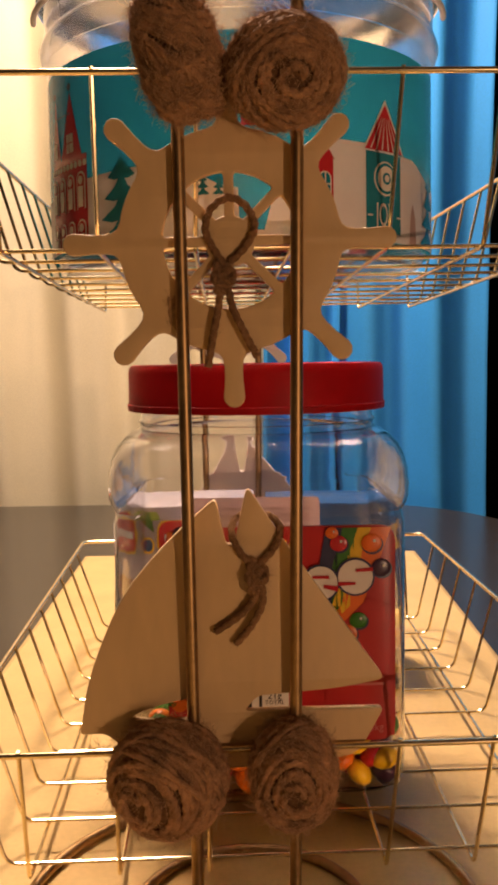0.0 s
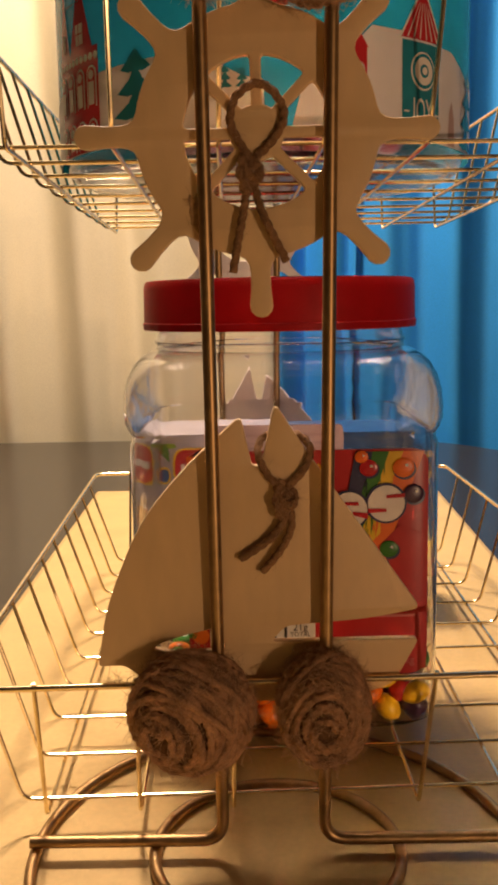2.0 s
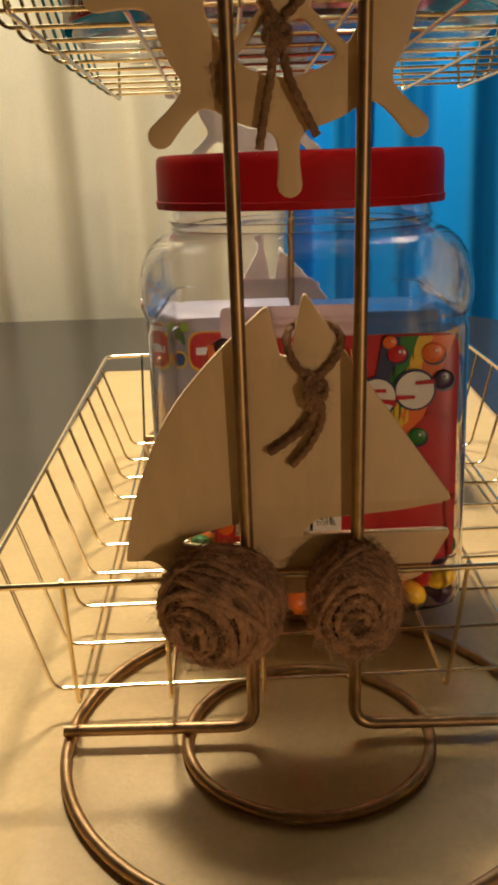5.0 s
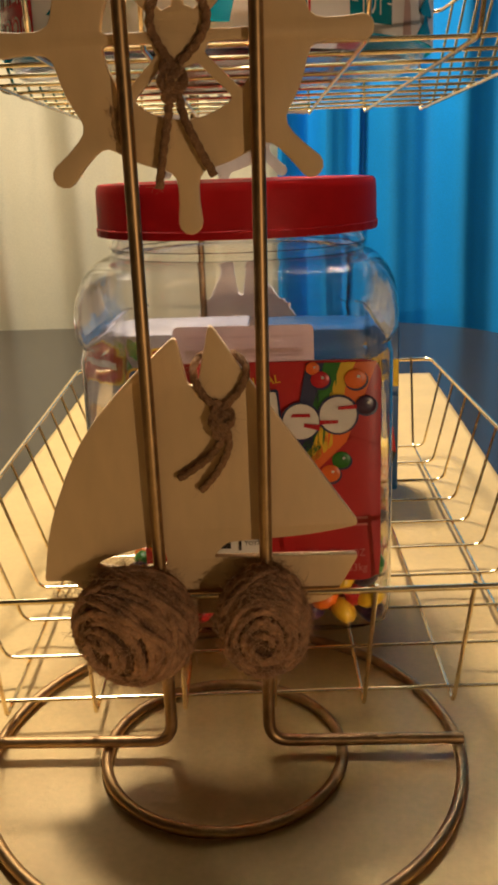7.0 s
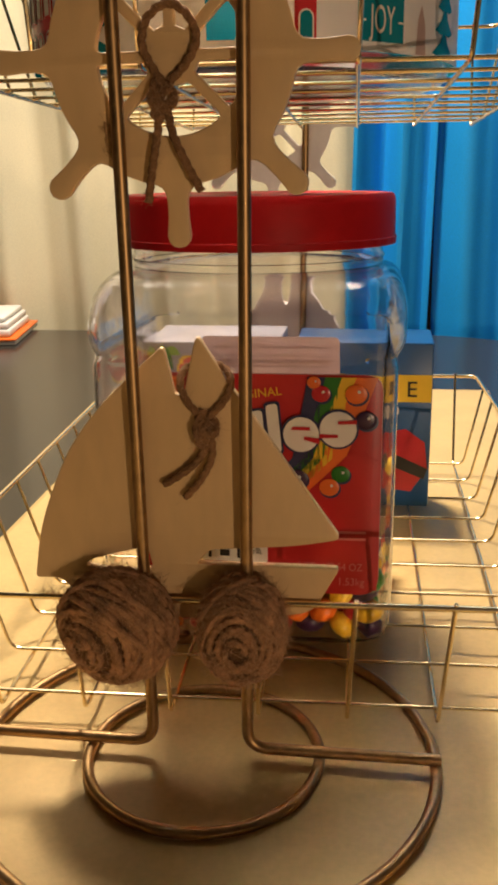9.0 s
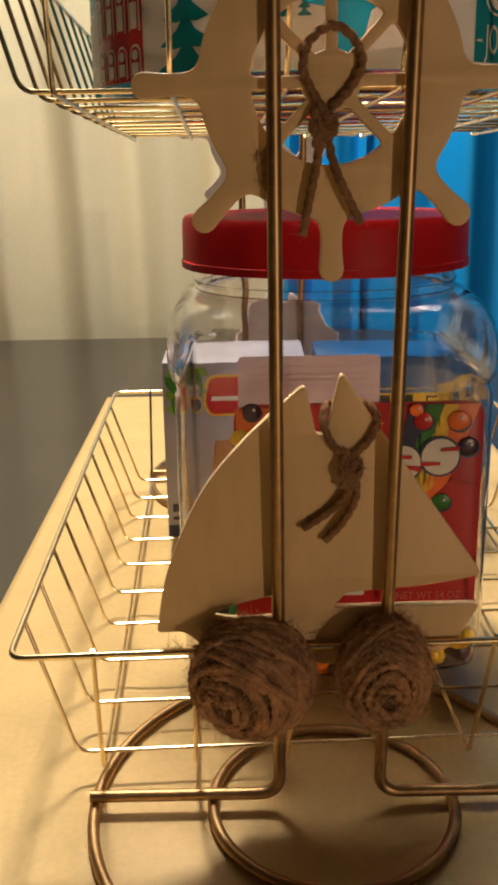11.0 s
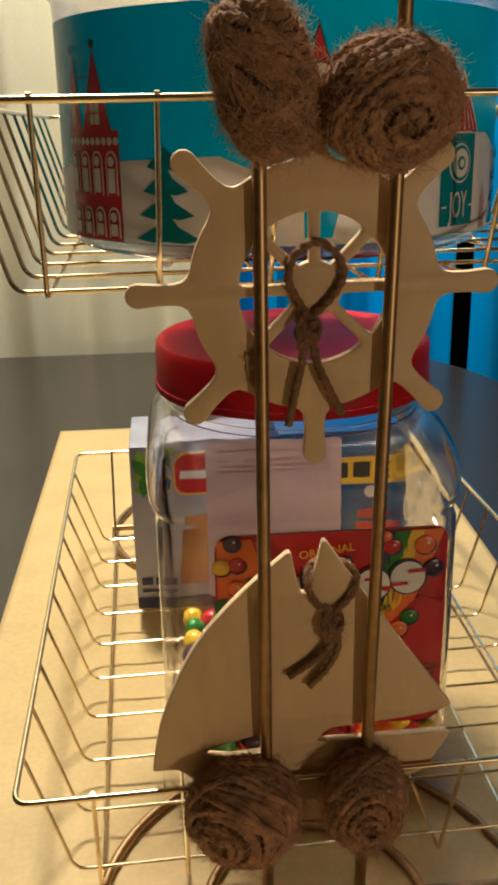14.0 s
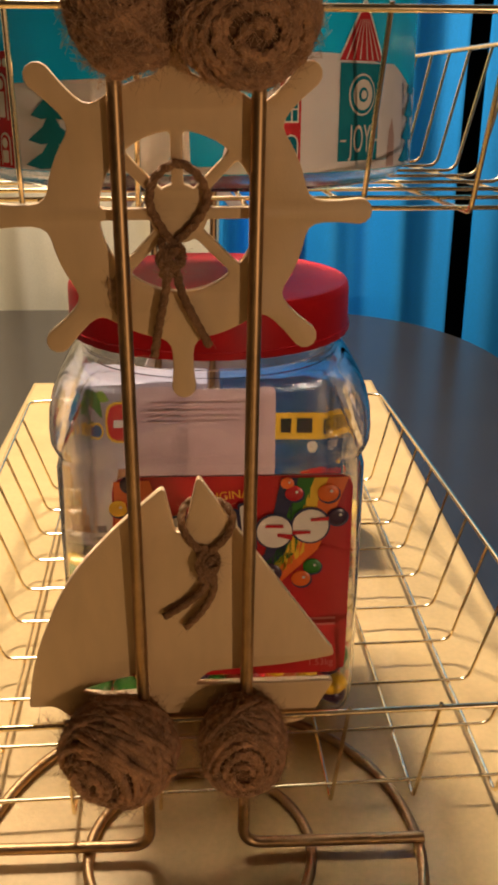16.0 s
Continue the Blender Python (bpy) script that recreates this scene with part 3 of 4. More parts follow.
def glue_spot(c, seed):
    """A flat lump of dried glue with stray fibres in it."""
    rnd = random.Random(seed)
    ob = thing("glue_spot", "dull brown dried glue spot with stray jute fibres", "glue", "", pose(*c))
    bm = bmesh.new()
    bmesh.ops.create_icosphere(bm, subdivisions=3, radius=1.0)
    for v in bm.verts:
        k = 1 + 0.18 * math.sin(5 * v.co.x + 3 * v.co.z + seed) + 0.12 * math.sin(9 * v.co.z + 2)
        v.co = Vector((v.co.x * 0.0030 * k, v.co.y * 0.0009, v.co.z * 0.0074 * k))
    part("lump", bm, M_GLUE, ob)
    bm = bmesh.new()
    spots = [(Vector((rnd.uniform(-0.003, 0.003), -0.0008, rnd.uniform(-0.007, 0.007))), Vector((rnd.uniform(-0.6, 0.6), -0.8, rnd.uniform(-0.6, 0.6))).normalized()) for _ in range(60)]
    fibres(bm, spots, rnd, 0.001, 0.004, 0.00007)
    part("loose_fibre", bm, M_FUZZ, ob)


glue_spot((-0.0288, 0.0032, 0.2750), 41)

# A frayed scrap of twine caught on the lower rim.
rnd = random.Random(52)
scrap = thing("frayed_twine", "small frayed scrap of pale jute on the basket rim", "twine", "", pose(-0.0670, -0.0035, 0.0838))
bm = bmesh.new()
fibres(bm, [(Vector((rnd.uniform(-0.005, 0.005), 0, 0.0006)), Vector((rnd.uniform(-0.5, 0.5), rnd.uniform(-0.6, 0.2), 0.7)).normalized()) for _ in range(26)], rnd, 0.002, 0.006, 0.00010)
part("strand", bm, M_FUZZ, scrap)

# ---- the candy jar ----
JC = Vector((0.0068, 0.1510, 0.0170))
JM = Matrix.Translation(JC) @ Matrix.Rotation(radians(-2.0), 4, "X")
HW, POW = 0.0778, 12.0


def squircle(hw, n, k, seg):
    f = 2 * math.pi * (k + 0.5) / seg
    c, s = math.cos(f), math.sin(f)
    return (hw * math.copysign(abs(c) ** (2 / n), c), hw * math.copysign(abs(s) ** (2 / n), s))


def shell(bm, prof, seg, flip=False):
    rings = []
    for z, hw, n in prof:
        rings.append([bm.verts.new((*squircle(hw, n, k, seg), z)) for k in range(seg)])
    for a, b in zip(rings, rings[1:]):
        for k in range(seg):
            bm.faces.new((a[k], a[(k + 1) % seg], b[(k + 1) % seg], b[k]))
    return rings


jar = thing("candy_jar", "clear square plastic jar part filled with candies, red lid", "jar", "", JM)
PROFILE = [(0.0010, 0.058, 4), (-0.0006, 0.068, 6), (0.0010, 0.0735, 8), (0.0045, 0.0764, 10), (0.011, 0.0775, 11), (0.030, HW, POW), (0.1470, HW, POW), (0.1500, 0.0770, 11), (0.1525, 0.0775, 9), (0.1550, 0.0798, 7.5), (0.1590, 0.0816, 6.8), (0.1650, 0.0822, 6.2), (0.1730, 0.0820, 5.6), (0.1800, 0.0808, 4.8), (0.1860, 0.0784, 4.0), (0.1900, 0.0748, 3.2), (0.1920, 0.0715, 2.5), (0.1930, 0.0690, 2.1), (0.1950, 0.0684, 2), (0.1970, 0.0696, 2), (0.1990, 0.0684, 2), (0.2025, 0.0678, 2), (0.2045, 0.0700, 2), (0.2065, 0.0678, 2), (0.216, 0.0674, 2), (0.225, 0.0674, 2)]
bm = bmesh.new()
SEG = 96
outer = shell(bm, PROFILE, SEG)
inner = shell(bm, [(max(z, 0.0016) + (0.0004 if z < 0.01 else 0), hw - 0.0011, n) for z, hw, n in PROFILE], SEG)
bm.faces.new(outer[0])
bm.faces.new(inner[0])
for k in range(SEG):
    bm.faces.new((outer[-1][k], outer[-1][(k + 1) % SEG], inner[-1][(k + 1) % SEG], inner[-1][k]))
body = part("body", bm, M_PET, jar, "clear plastic body")
body.visible_shadow = False

bm = bmesh.new()
prof = [(0.2045, 0.0728, 2), (0.2035, 0.0752, 2), (0.2070, 0.0756, 2), (0.2076, 0.0748, 2), (0.2250, 0.0746, 2), (0.2278, 0.0742, 2), (0.2294, 0.0730, 2), (0.2297, 0.0704, 2), (0.2288, 0.0686, 2), (0.2285, 0.0300, 2)]
rings = shell(bm, prof, 120)
bm.faces.new(rings[-1])
under = shell(bm, [(0.2045, 0.0728, 2), (0.2265, 0.0712, 2)], 120)
bm.faces.new(under[-1])
for i, k in enumerate(range(0, 120)):
    for ring in rings[0:3]:
        if k % 3 == 0:
            ring[k].co.x *= 0.9935
            ring[k].co.y *= 0.9935
bmesh.ops.remove_doubles(bm, verts=bm.verts, dist=0.00005)
part("lid", bm, M_LID, jar, "red plastic screw lid")


def jar_front(eps):
    def onto(x, z):
        u = min(0.9995, abs(x) / HW)
        return Vector((x, -HW * (1 - u ** POW) ** (1 / POW) - eps, z))
    return onto


def print_at(eps):
    return lambda x, z: jar_front(0.0002 + eps * 1.7)(x + 0.0035, z)


def jar_back(eps):
    def onto(x, z):
        p = jar_front(eps)(x, z)
        return Vector((p.x, -p.y, p.z))
    return onto


X0, X1, Z0, Z1 = -0.0490, 0.0702, 0.0315, 0.1460
label = decal("front_label", [soft_quad(X0, X1, Z0, Z1, 0.009)], jar_front(0.0003), M_LABEL_RED, jar, 0.003, "glossy red printed paper label")
decal("label_back", [soft_quad(X0, X1, Z0, Z1, 0.009)], jar_front(-0.0016), M_LABEL_BACK, jar, 0.003, "pinkish white back of the paper label")
decal("rear_label", [soft_quad(-0.0475, 0.0430, 0.0300, 0.1385, 0.004)], jar_back(-0.0016), M_LABEL_BACK, jar, 0.003, "pinkish white rear label seen from inside")
decal("rear_label_bar", [quad(-0.040, 0.036, z, z + 0.0012) for z in (0.131, 0.126, 0.1225, 0.119)], jar_back(-0.0020), M_FAINT, jar, 0.003)
# Rainbow bands that fall from the label's upper corner.
for name, mat, a, b in (("navy_band", M_NAVY, 0.0, 0.0085), ("green_band", M_GREEN, 0.0085, 0.0165), ("yellow_band", M_YELLOW, 0.0165, 0.0235), ("orange_band", M_ORANGE, 0.0235, 0.034)):
    top0, top1 = 0.0305 + a, min(0.0305 + b, 0.0655)
    lo0, lo1 = 0.004 + a * 0.62, 0.004 + b * 0.62
    decal(name, [[(lo0, 0.082), (lo1, 0.079), (lo1 + 0.024, 0.104), (top1, 0.1450), (top0, 0.1450), (lo0 + 0.019, 0.104)]], print_at(0.0006), mat, label, 0.003)
decal("orange_band", [[(-0.0515, 0.085), (-0.030, 0.088), (-0.027, 0.120), (-0.034, 0.1445), (-0.0515, 0.1440)]], print_at(0.0006), M_ORANGE, label, 0.003)
decal("red_field", [[(0.030, 0.034), (0.066, 0.034), (0.0665, 0.103), (0.052, 0.108), (0.030, 0.086)]], print_at(0.0007), M_LABEL_RED, label, 0.003)
for cx, cz, r, mat in ((0.0335, 0.1425, 0.0034, M_ORANGE), (0.0370, 0.1370, 0.0046, M_PRINT_RED), (0.0540, 0.1370, 0.0054, M_ORANGE), (0.0590, 0.1240, 0.0052, M_PURPLE), (0.0470, 0.0965, 0.0047, M_GREEN), (0.0415, 0.0895, 0.0050, M_ORANGE), (0.0255, 0.0935, 0.0054, M_PURPLE), (0.0125, 0.0920, 0.0032, M_PRINT_RED), (0.0210, 0.0815, 0.0050, M_YELLOW),
                       (-0.0495, 0.1300, 0.0048, M_YELLOW), (-0.0415, 0.1310, 0.0045, M_PRINT_RED), (-0.0440, 0.1430, 0.0045, M_PURPLE), (-0.0485, 0.1080, 0.0048, M_GREEN), (-0.0420, 0.1180, 0.0046, M_ORANGE)):
    decal("candy_shadow", [disc(cx + 0.0005, cz - 0.0009, r * 1.06, 20, 0.9)], print_at(0.0009), M_NAVY, label, 0.003)
    bm = bmesh.new()
    bmesh.ops.create_uvsphere(bm, u_segments=18, v_segments=10, radius=1.0)
    for v in bm.verts:
        p = print_at(0.0010)(cx + v.co.x * r, cz + v.co.z * r * 0.9)
        v.co = p + Vector((0, v.co.y * 0.0006, 0))
    part("printed_candy", bm, mat, label)
    decal("candy_mark", [disc(cx + r * 0.25, cz + r * 0.25, r * 0.16, 8)], print_at(0.0017), M_WHITE, label)
# The maker's mark, as plain white rounded shapes on a dark edge.
for grow, mat, eps, name in ((0.0011, M_NAVY, 0.0012, "mark_edge"), (0.0, M_WHITE, 0.0015, "mark_shape")):
    shapes = []
    for x, z0, z1, w in ((-0.0305, 0.098, 0.1225, 0.0080), (-0.0195, 0.100, 0.1245, 0.0060), (-0.0115, 0.101, 0.1225, 0.0050), (-0.0035, 0.1025, 0.1265, 0.0068), (0.0060, 0.1045, 0.1275, 0.0068), (0.0140, 0.1065, 0.1310, 0.0058)):
        shapes.append([(p.x, p.y) for p in soft_path([(x - w / 2 - grow + 0.0012, z0 - grow, 0), (x + w / 2 + grow + 0.0012, z0 - grow + 0.001, 0), (x + w / 2 + grow - 0.0012, z1 + grow + 0.001, 0), (x - w / 2 - grow - 0.0012, z1 + grow, 0)], 0.002, 4, True)])
    for x, z, r in ((0.0275, 0.1165, 0.0088), (0.0455, 0.1195, 0.0090)):
        shapes.append(disc(x, z, r + grow, 26))
    decal(name, shapes, print_at(eps), mat, label, 0.003)
decal("mark_slot", [[(0.0290, 0.1140), (0.0365, 0.1120), (0.0365, 0.1150), (0.0290, 0.1158)], [(0.0225, 0.1190), (0.0320, 0.1188), (0.0318, 0.1206), (0.0235, 0.1206)], [(0.0455, 0.1222), (0.0545, 0.1225), (0.0545, 0.1246), (0.0455, 0.1238)], [(0.0365, 0.1150), (0.0455, 0.1155), (0.0455, 0.1170), (0.0365, 0.1172)]], print_at(0.0018), M_PRINT_RED, label, 0.003)
lettering("lettering", "ORIGINAL", 0.0062, (0.0040, 0.1345), print_at(0.0014), M_YELLOW, label, 0.0, 7, 1.0, "small yellow word")
lettering("lettering", "NET WT 54 OZ", 0.0058, (0.0425, 0.0455), print_at(0.0014), M_GREY, label, 0, 0, 0.82, "faint weight line")
lettering("lettering", "1.53kg", 0.0058, (0.0530, 0.0375), print_at(0.0014), M_GREY, label, 0, 0, 0.9)
decal("small_print_bar", [quad(0.028, 0.060, 0.0655, 0.0668), quad(0.034, 0.060, 0.0620, 0.0633)], print_at(0.0014), M_GREY, label, 0.003)
panel = decal("facts_panel", [soft_quad(-0.0520, 0.0105, 0.0480, 0.0640, 0.0012)], print_at(0.0010), M_WHITE, jar, 0.003, "white panel of small black print")
decal("facts_bar", [quad(-0.0400, -0.0388, 0.0500, 0.0615), quad(-0.0362, -0.0348, 0.0500, 0.0615), quad(-0.0290, -0.0280, 0.0500, 0.0615), quad(-0.0200, -0.0185, 0.0500, 0.0600), quad(-0.0160, -0.0070, 0.0560, 0.0580), quad(-0.0140, -0.0090, 0.0510, 0.0545), quad(-0.0050, -0.0036, 0.0500, 0.0615)], print_at(0.0014), M_BLACK, panel, 0.003)
decal("facts_patch", [soft_quad(-0.0522, -0.0420, 0.0475, 0.0645, 0.001)], print_at(0.0013), M_PRINT_RED, panel, 0.003)
decal("facts_patch", [disc(-0.0505, 0.0545, 0.0022)], print_at(0.0016), M_GREEN, panel, 0.003)
decal("facts_patch", [disc(-0.0465, 0.0535, 0.0042)], print_at(0.0016), M_ORANGE, panel, 0.003)
lettering("lettering", "21g", 0.0052, (0.0030, 0.0556), print_at(0.0014), M_BLACK, panel)
lettering("lettering", "TOTAL", 0.0032, (0.0030, 0.0526), print_at(0.0014), M_BLACK, panel)

# Candies heaped in the jar.
rnd = random.Random(77)
seed_bm = bmesh.new()
bmesh.ops.create_icosphere(seed_bm, subdivisions=2, radius=1.0)
base_v = [v.co.copy() for v in seed_bm.verts]
base_f = [[v.index for v in f.verts] for f in seed_bm.faces]
seed_bm.free()
verts, faces = [], []
for layer in range(7):
    z = 0.0080 + 0.0098 * layer
    for i in range(11):
        for j in range(11):
            x = -0.0680 + 0.0148 * (i + 0.5 * (layer % 2)) + rnd.uniform(-0.0022, 0.0022)
            y = -0.0680 + 0.0148 * (j + 0.3 * ((layer + i) % 2)) + rnd.uniform(-0.0015, 0.0015)
            lim = 0.0684 if layer else 0.0675
            if -0.0720 < y < -lim:
                y = 0.001 - lim
            if lim < x < 0.0720:
                x = lim - 0.0025
            if max(abs(x), abs(y)) > lim or (abs(x) > 0.0665 and abs(y) > 0.0665):
                continue
            top = 0.044 + 0.005 * math.sin(x * 40 + 1) + 0.020 * (x / 0.066)
            if z > top or (max(abs(x), abs(y)) < 0.036 and z < top - 0.016):
                continue
            tilt = Euler((rnd.uniform(-0.9, 0.9), rnd.uniform(-0.9, 0.9), rnd.uniform(0, 6))).to_matrix()
            o = Vector((x, y, z + rnd.uniform(-0.001, 0.001)))
            k0 = len(verts)
            verts += [tuple(o + tilt @ Vector((v.x * 0.0081, v.y * 0.0081, v.z * 0.0060))) for v in base_v]
            faces += [[k0 + q for q in f] for f in base_f]
me = bpy.data.meshes.new("candies")
me.from_pydata(verts, [], faces)
me.materials.append(M_CANDY)
for p in me.polygons:
    p.use_smooth = True
candies = new("candies", me)
candies.matrix_world = JM
tagged(candies, "loose round candies in red, orange, yellow, green and purple", "candy", "", "stuff")

# ---- the cartons behind the jar ----
flat = lambda y, eps: (lambda x, z: Vector((x, y - eps, z)))
BZ = 0.0172
carton = thing("drink_carton", "white lavender carton printed with green leaves and red badge", "carton", "cartons behind the jar", pose(0, 0, BZ, -0.8, 0, 0))
bm = bmesh.new()
box(bm, -0.0920, 0.0060, 0.268, 0.335, 0.0, 0.1275, 0.0015)
part("box", bm, M_BOXWHITE, carton)
def leaf_shape(x, z, ln, wd, turn):
    c, q = math.cos(radians(turn)), math.sin(radians(turn))
    side = [(ln * k / 6, wd * math.sin(math.pi * (k / 6) ** 0.8)) for k in range(7)]
    ring = side + [(u, -w) for u, w in side[-2:0:-1]]
    return [(max(-0.0917, x + u * c - w * q), min(0.1265, z + u * q + w * c)) for u, w in ring]


for x, z, ln, wd, turn, mat in ((-0.0860, 0.1250, 0.024, 0.0045, -80, M_LEAF), (-0.0790, 0.1255, 0.020, 0.0040, -60, M_GREEN), (-0.0900, 0.1180, 0.022, 0.0042, -50, M_GREEN), (-0.0905, 0.1070, 0.020, 0.0040, -30, M_LEAF), (-0.0820, 0.1070, 0.018, 0.0036, -95, M_GREEN), (-0.0900, 0.0960, 0.014, 0.0032, -10, M_LEAF), (-0.0740, 0.1230, 0.012, 0.0030, -20, M_LEAF)):
    decal("leaf", [leaf_shape(x, z, ln, wd, turn)], flat(0.268, 0.0005 + 0.0002 * (mat is M_GREEN)), mat, carton)
decal("round_badge", [disc(-0.0745, 0.0990, 0.0062)], flat(0.268, 0.0009), M_YELLOW, carton)
decal("round_badge", [disc(-0.0745, 0.0990, 0.0046)], flat(0.268, 0.0012), M_BOXBLUE, carton)
decal("foot_mark", [quad(-0.0880, -0.0800, 0.020, 0.026), quad(-0.0780, -0.0700, 0.020, 0.026), quad(-0.0880, -0.0700, 0.014, 0.0165)], flat(0.268, 0.0005), M_NAVY, carton)
decal("badge_edge", [soft_quad(-0.0665, -0.0250, 0.090, 0.1185, 0.011)], flat(0.268, 0.0005), M_YELLOW, carton)
decal("badge", [soft_quad(-0.0648, -0.0265, 0.0915, 0.1170, 0.010)], flat(0.268, 0.0008), M_PRINT_RED, carton, label="orange red badge")
decal("badge_bar", [quad(-0.0600, -0.0310, 0.1015, 0.1065)], flat(0.268, 0.0011), M_WHITE, carton)
decal("picture_patch", [[(-0.066, 0.020), (-0.020, 0.020), (-0.022, 0.076), (-0.058, 0.072)]], flat(0.268, 0.0005), M_BROWN, carton)
decal("foot_bar", [quad(-0.0915, -0.004, 0.001, 0.010)], flat(0.268, 0.0005), M_NAVY, carton)

carton2 = thing("snack_carton", "blue carton with a yellow band and red picture", "carton", "cartons behind the jar", pose(-0.0150, 0.001, BZ, -0.8, 0, 0))
bm = bmesh.new()
box(bm, 0.0300, 0.1280, 0.295, 0.350, 0.0, 0.1230, 0.0015)
part("box", bm, M_BOXBLUE, carton2)
decal("yellow_band", [quad(0.0305, 0.1275, 0.0800, 0.1000)], flat(0.295, 0.0005), M_YELLOW, carton2)
lettering("lettering", "E", 0.0165, (0.1135, 0.0840), flat(0.295, 0.0009), M_BLACK, carton2)
decal("band_bar", [quad(0.062, 0.070, 0.085, 0.096), quad(0.074, 0.082, 0.085, 0.096), quad(0.086, 0.099, 0.085, 0.096)], flat(0.295, 0.0009), M_BLACK, carton2)
decal("picture", [[(0.085, 0.016), (0.115, 0.012), (0.1265, 0.030), (0.124, 0.050), (0.110, 0.060), (0.090, 0.056)]], flat(0.295, 0.0006), M_PRINT_RED, carton2)
decal("picture_stripe", [[(0.094, 0.034), (0.124, 0.022), (0.1265, 0.030), (0.098, 0.043)]], flat(0.295, 0.0009), M_BLACK, carton2)
decal("picture_spot", [disc(0.1000, 0.0735, 0.0050)], flat(0.295, 0.0006), M_WHITE, carton2)

# ---- the tub on the upper tier ----
TC = Vector((0.0, 0.168, 0.3020))
TR = 0.1095
TM = Matrix.Translation(TC) @ pose(0, -0.09, 0) @ pose(0, 0, 0, -2.6) @ pose(0, 0.09, 0)
tub = thing("treat_tub", "clear round plastic tub with a teal winter village wrap", "tub", "", TM)
prof = [(0.0, 0.090), (0.0, 0.0985), (0.002, 0.1035), (0.006, 0.1060), (0.012, 0.1078), (0.050, TR), (0.104, TR), (0.114, 0.1100), (0.1165, 0.1125), (0.121, 0.1140), (0.126, 0.1125), (0.128, 0.1105), (0.142, 0.1110), (0.152, 0.1115)]
bm = bmesh.new()
outer = shell(bm, [(z, r, 2) for z, r in prof], 112)
inner = shell(bm, [(max(z, 0.0015), r - 0.0013, 2) for z, r in prof], 112)
bm.faces.new(outer[0])
bm.faces.new(inner[0])
for k in range(112):
    bm.faces.new((outer[-1][k], outer[-1][(k + 1) % 112], inner[-1][(k + 1) % 112], inner[-1][k]))
tb = part("wall", bm, M_TUBCLEAR, tub, "clear plastic wall")
tb.visible_shadow = False
bm = bmesh.new()
rings = shell(bm, [(0.149, 0.1122, 2), (0.149, 0.1150, 2), (0.160, 0.1150, 2), (0.163, 0.1135, 2), (0.163, 0.03, 2)], 96)
bm.faces.new(rings[-1])
part("lid", bm, M_TUBCLEAR, tub, "clear plastic lid").visible_shadow = False
bm = bmesh.new()
tube(bm, [(0.1165 * math.cos(radians(a)), 0.1165 * math.sin(radians(a)), 0.140 + 0.004 * math.sin(radians(a))) for a in range(190, 351, 5)], 0.0017, 8)
part("handle", bm, M_PAPER, tub, "thin white carrying handle")


def treat_material():
    m = material("wrapper_foil", (0.4, 0.05, 0.06), 0.35, 0.0, 0.1, 80)
    nt = m.node_tree
    geo, ramp = nt.nodes.new("ShaderNodeNewGeometry"), nt.nodes.new("ShaderNodeValToRGB")
    ramp.color_ramp.interpolation = "CONSTANT"
    ramp.color_ramp.elements[0].color = (0.30, 0.02, 0.03, 1)
    ramp.color_ramp.elements[1].position = 0.45
    ramp.color_ramp.elements[1].color = (0.62, 0.50, 0.50, 1)
    ramp.color_ramp.elements.new(0.75).color = (0.16, 0.03, 0.04, 1)
    nt.links.new(geo.outputs["Random Per Island"], ramp.inputs["Fac"])
    nt.links.new(ramp.outputs["Color"], nt.nodes["Principled BSDF"].inputs["Base Color"])
    return m


rnd = random.Random(91)
verts, faces = [], []
for layer in range(3):
    for ring, count in ((0.0, 1), (0.022, 7), (0.042, 12), (0.061, 17)):
        for k in range(count):
            a = 2 * math.pi * (k + 0.5 * (layer % 2)) / count + rnd.uniform(-0.1, 0.1)
            o = Vector((ring * math.cos(a), ring * math.sin(a), 0.0145 + 0.0150 * layer + rnd.uniform(-0.002, 0.002)))
            tilt = Euler((rnd.uniform(-0.5, 0.5), rnd.uniform(-0.5, 0.5), rnd.uniform(0, 6))).to_matrix()
            k0 = len(verts)
            verts += [tuple(o + tilt @ Vector((v.x * 0.0165, v.y * 0.0140, v.z * 0.0095))) for v in base_v]
            faces += [[k0 + q for q in f] for f in base_f]
me = bpy.data.meshes.new("wrapped_treats")
me.from_pydata(verts, [], faces)
me.materials.append(treat_material())
for p in me.polygons:
    p.use_smooth = True
treats = new("wrapped_treats", me)
treats.matrix_world = TM
tagged(treats, "red and pale wrapped treats lying in the tub", "treats", "", "stuff")

Z = 0.3005  # print heights are counted from here


def tub_at(eps):
    r = TR + 0.0002 + eps
    return lambda s, z: Vector((r * math.sin(s / TR), -r * math.cos(s / TR), z - Z))


def wrap_strip(bm, r):
    n, rows = 96, []
    for z in (0.3080, 0.4042):
        rows.append([bm.verts.new((r * math.cos(2 * math.pi * k / n), r * math.sin(2 * math.pi * k / n), z - Z)) for k in range(n)])
    for k in range(n):
        bm.faces.new((rows[0][k], rows[0][(k + 1) % n], rows[1][(k + 1) % n], rows[1][k]))


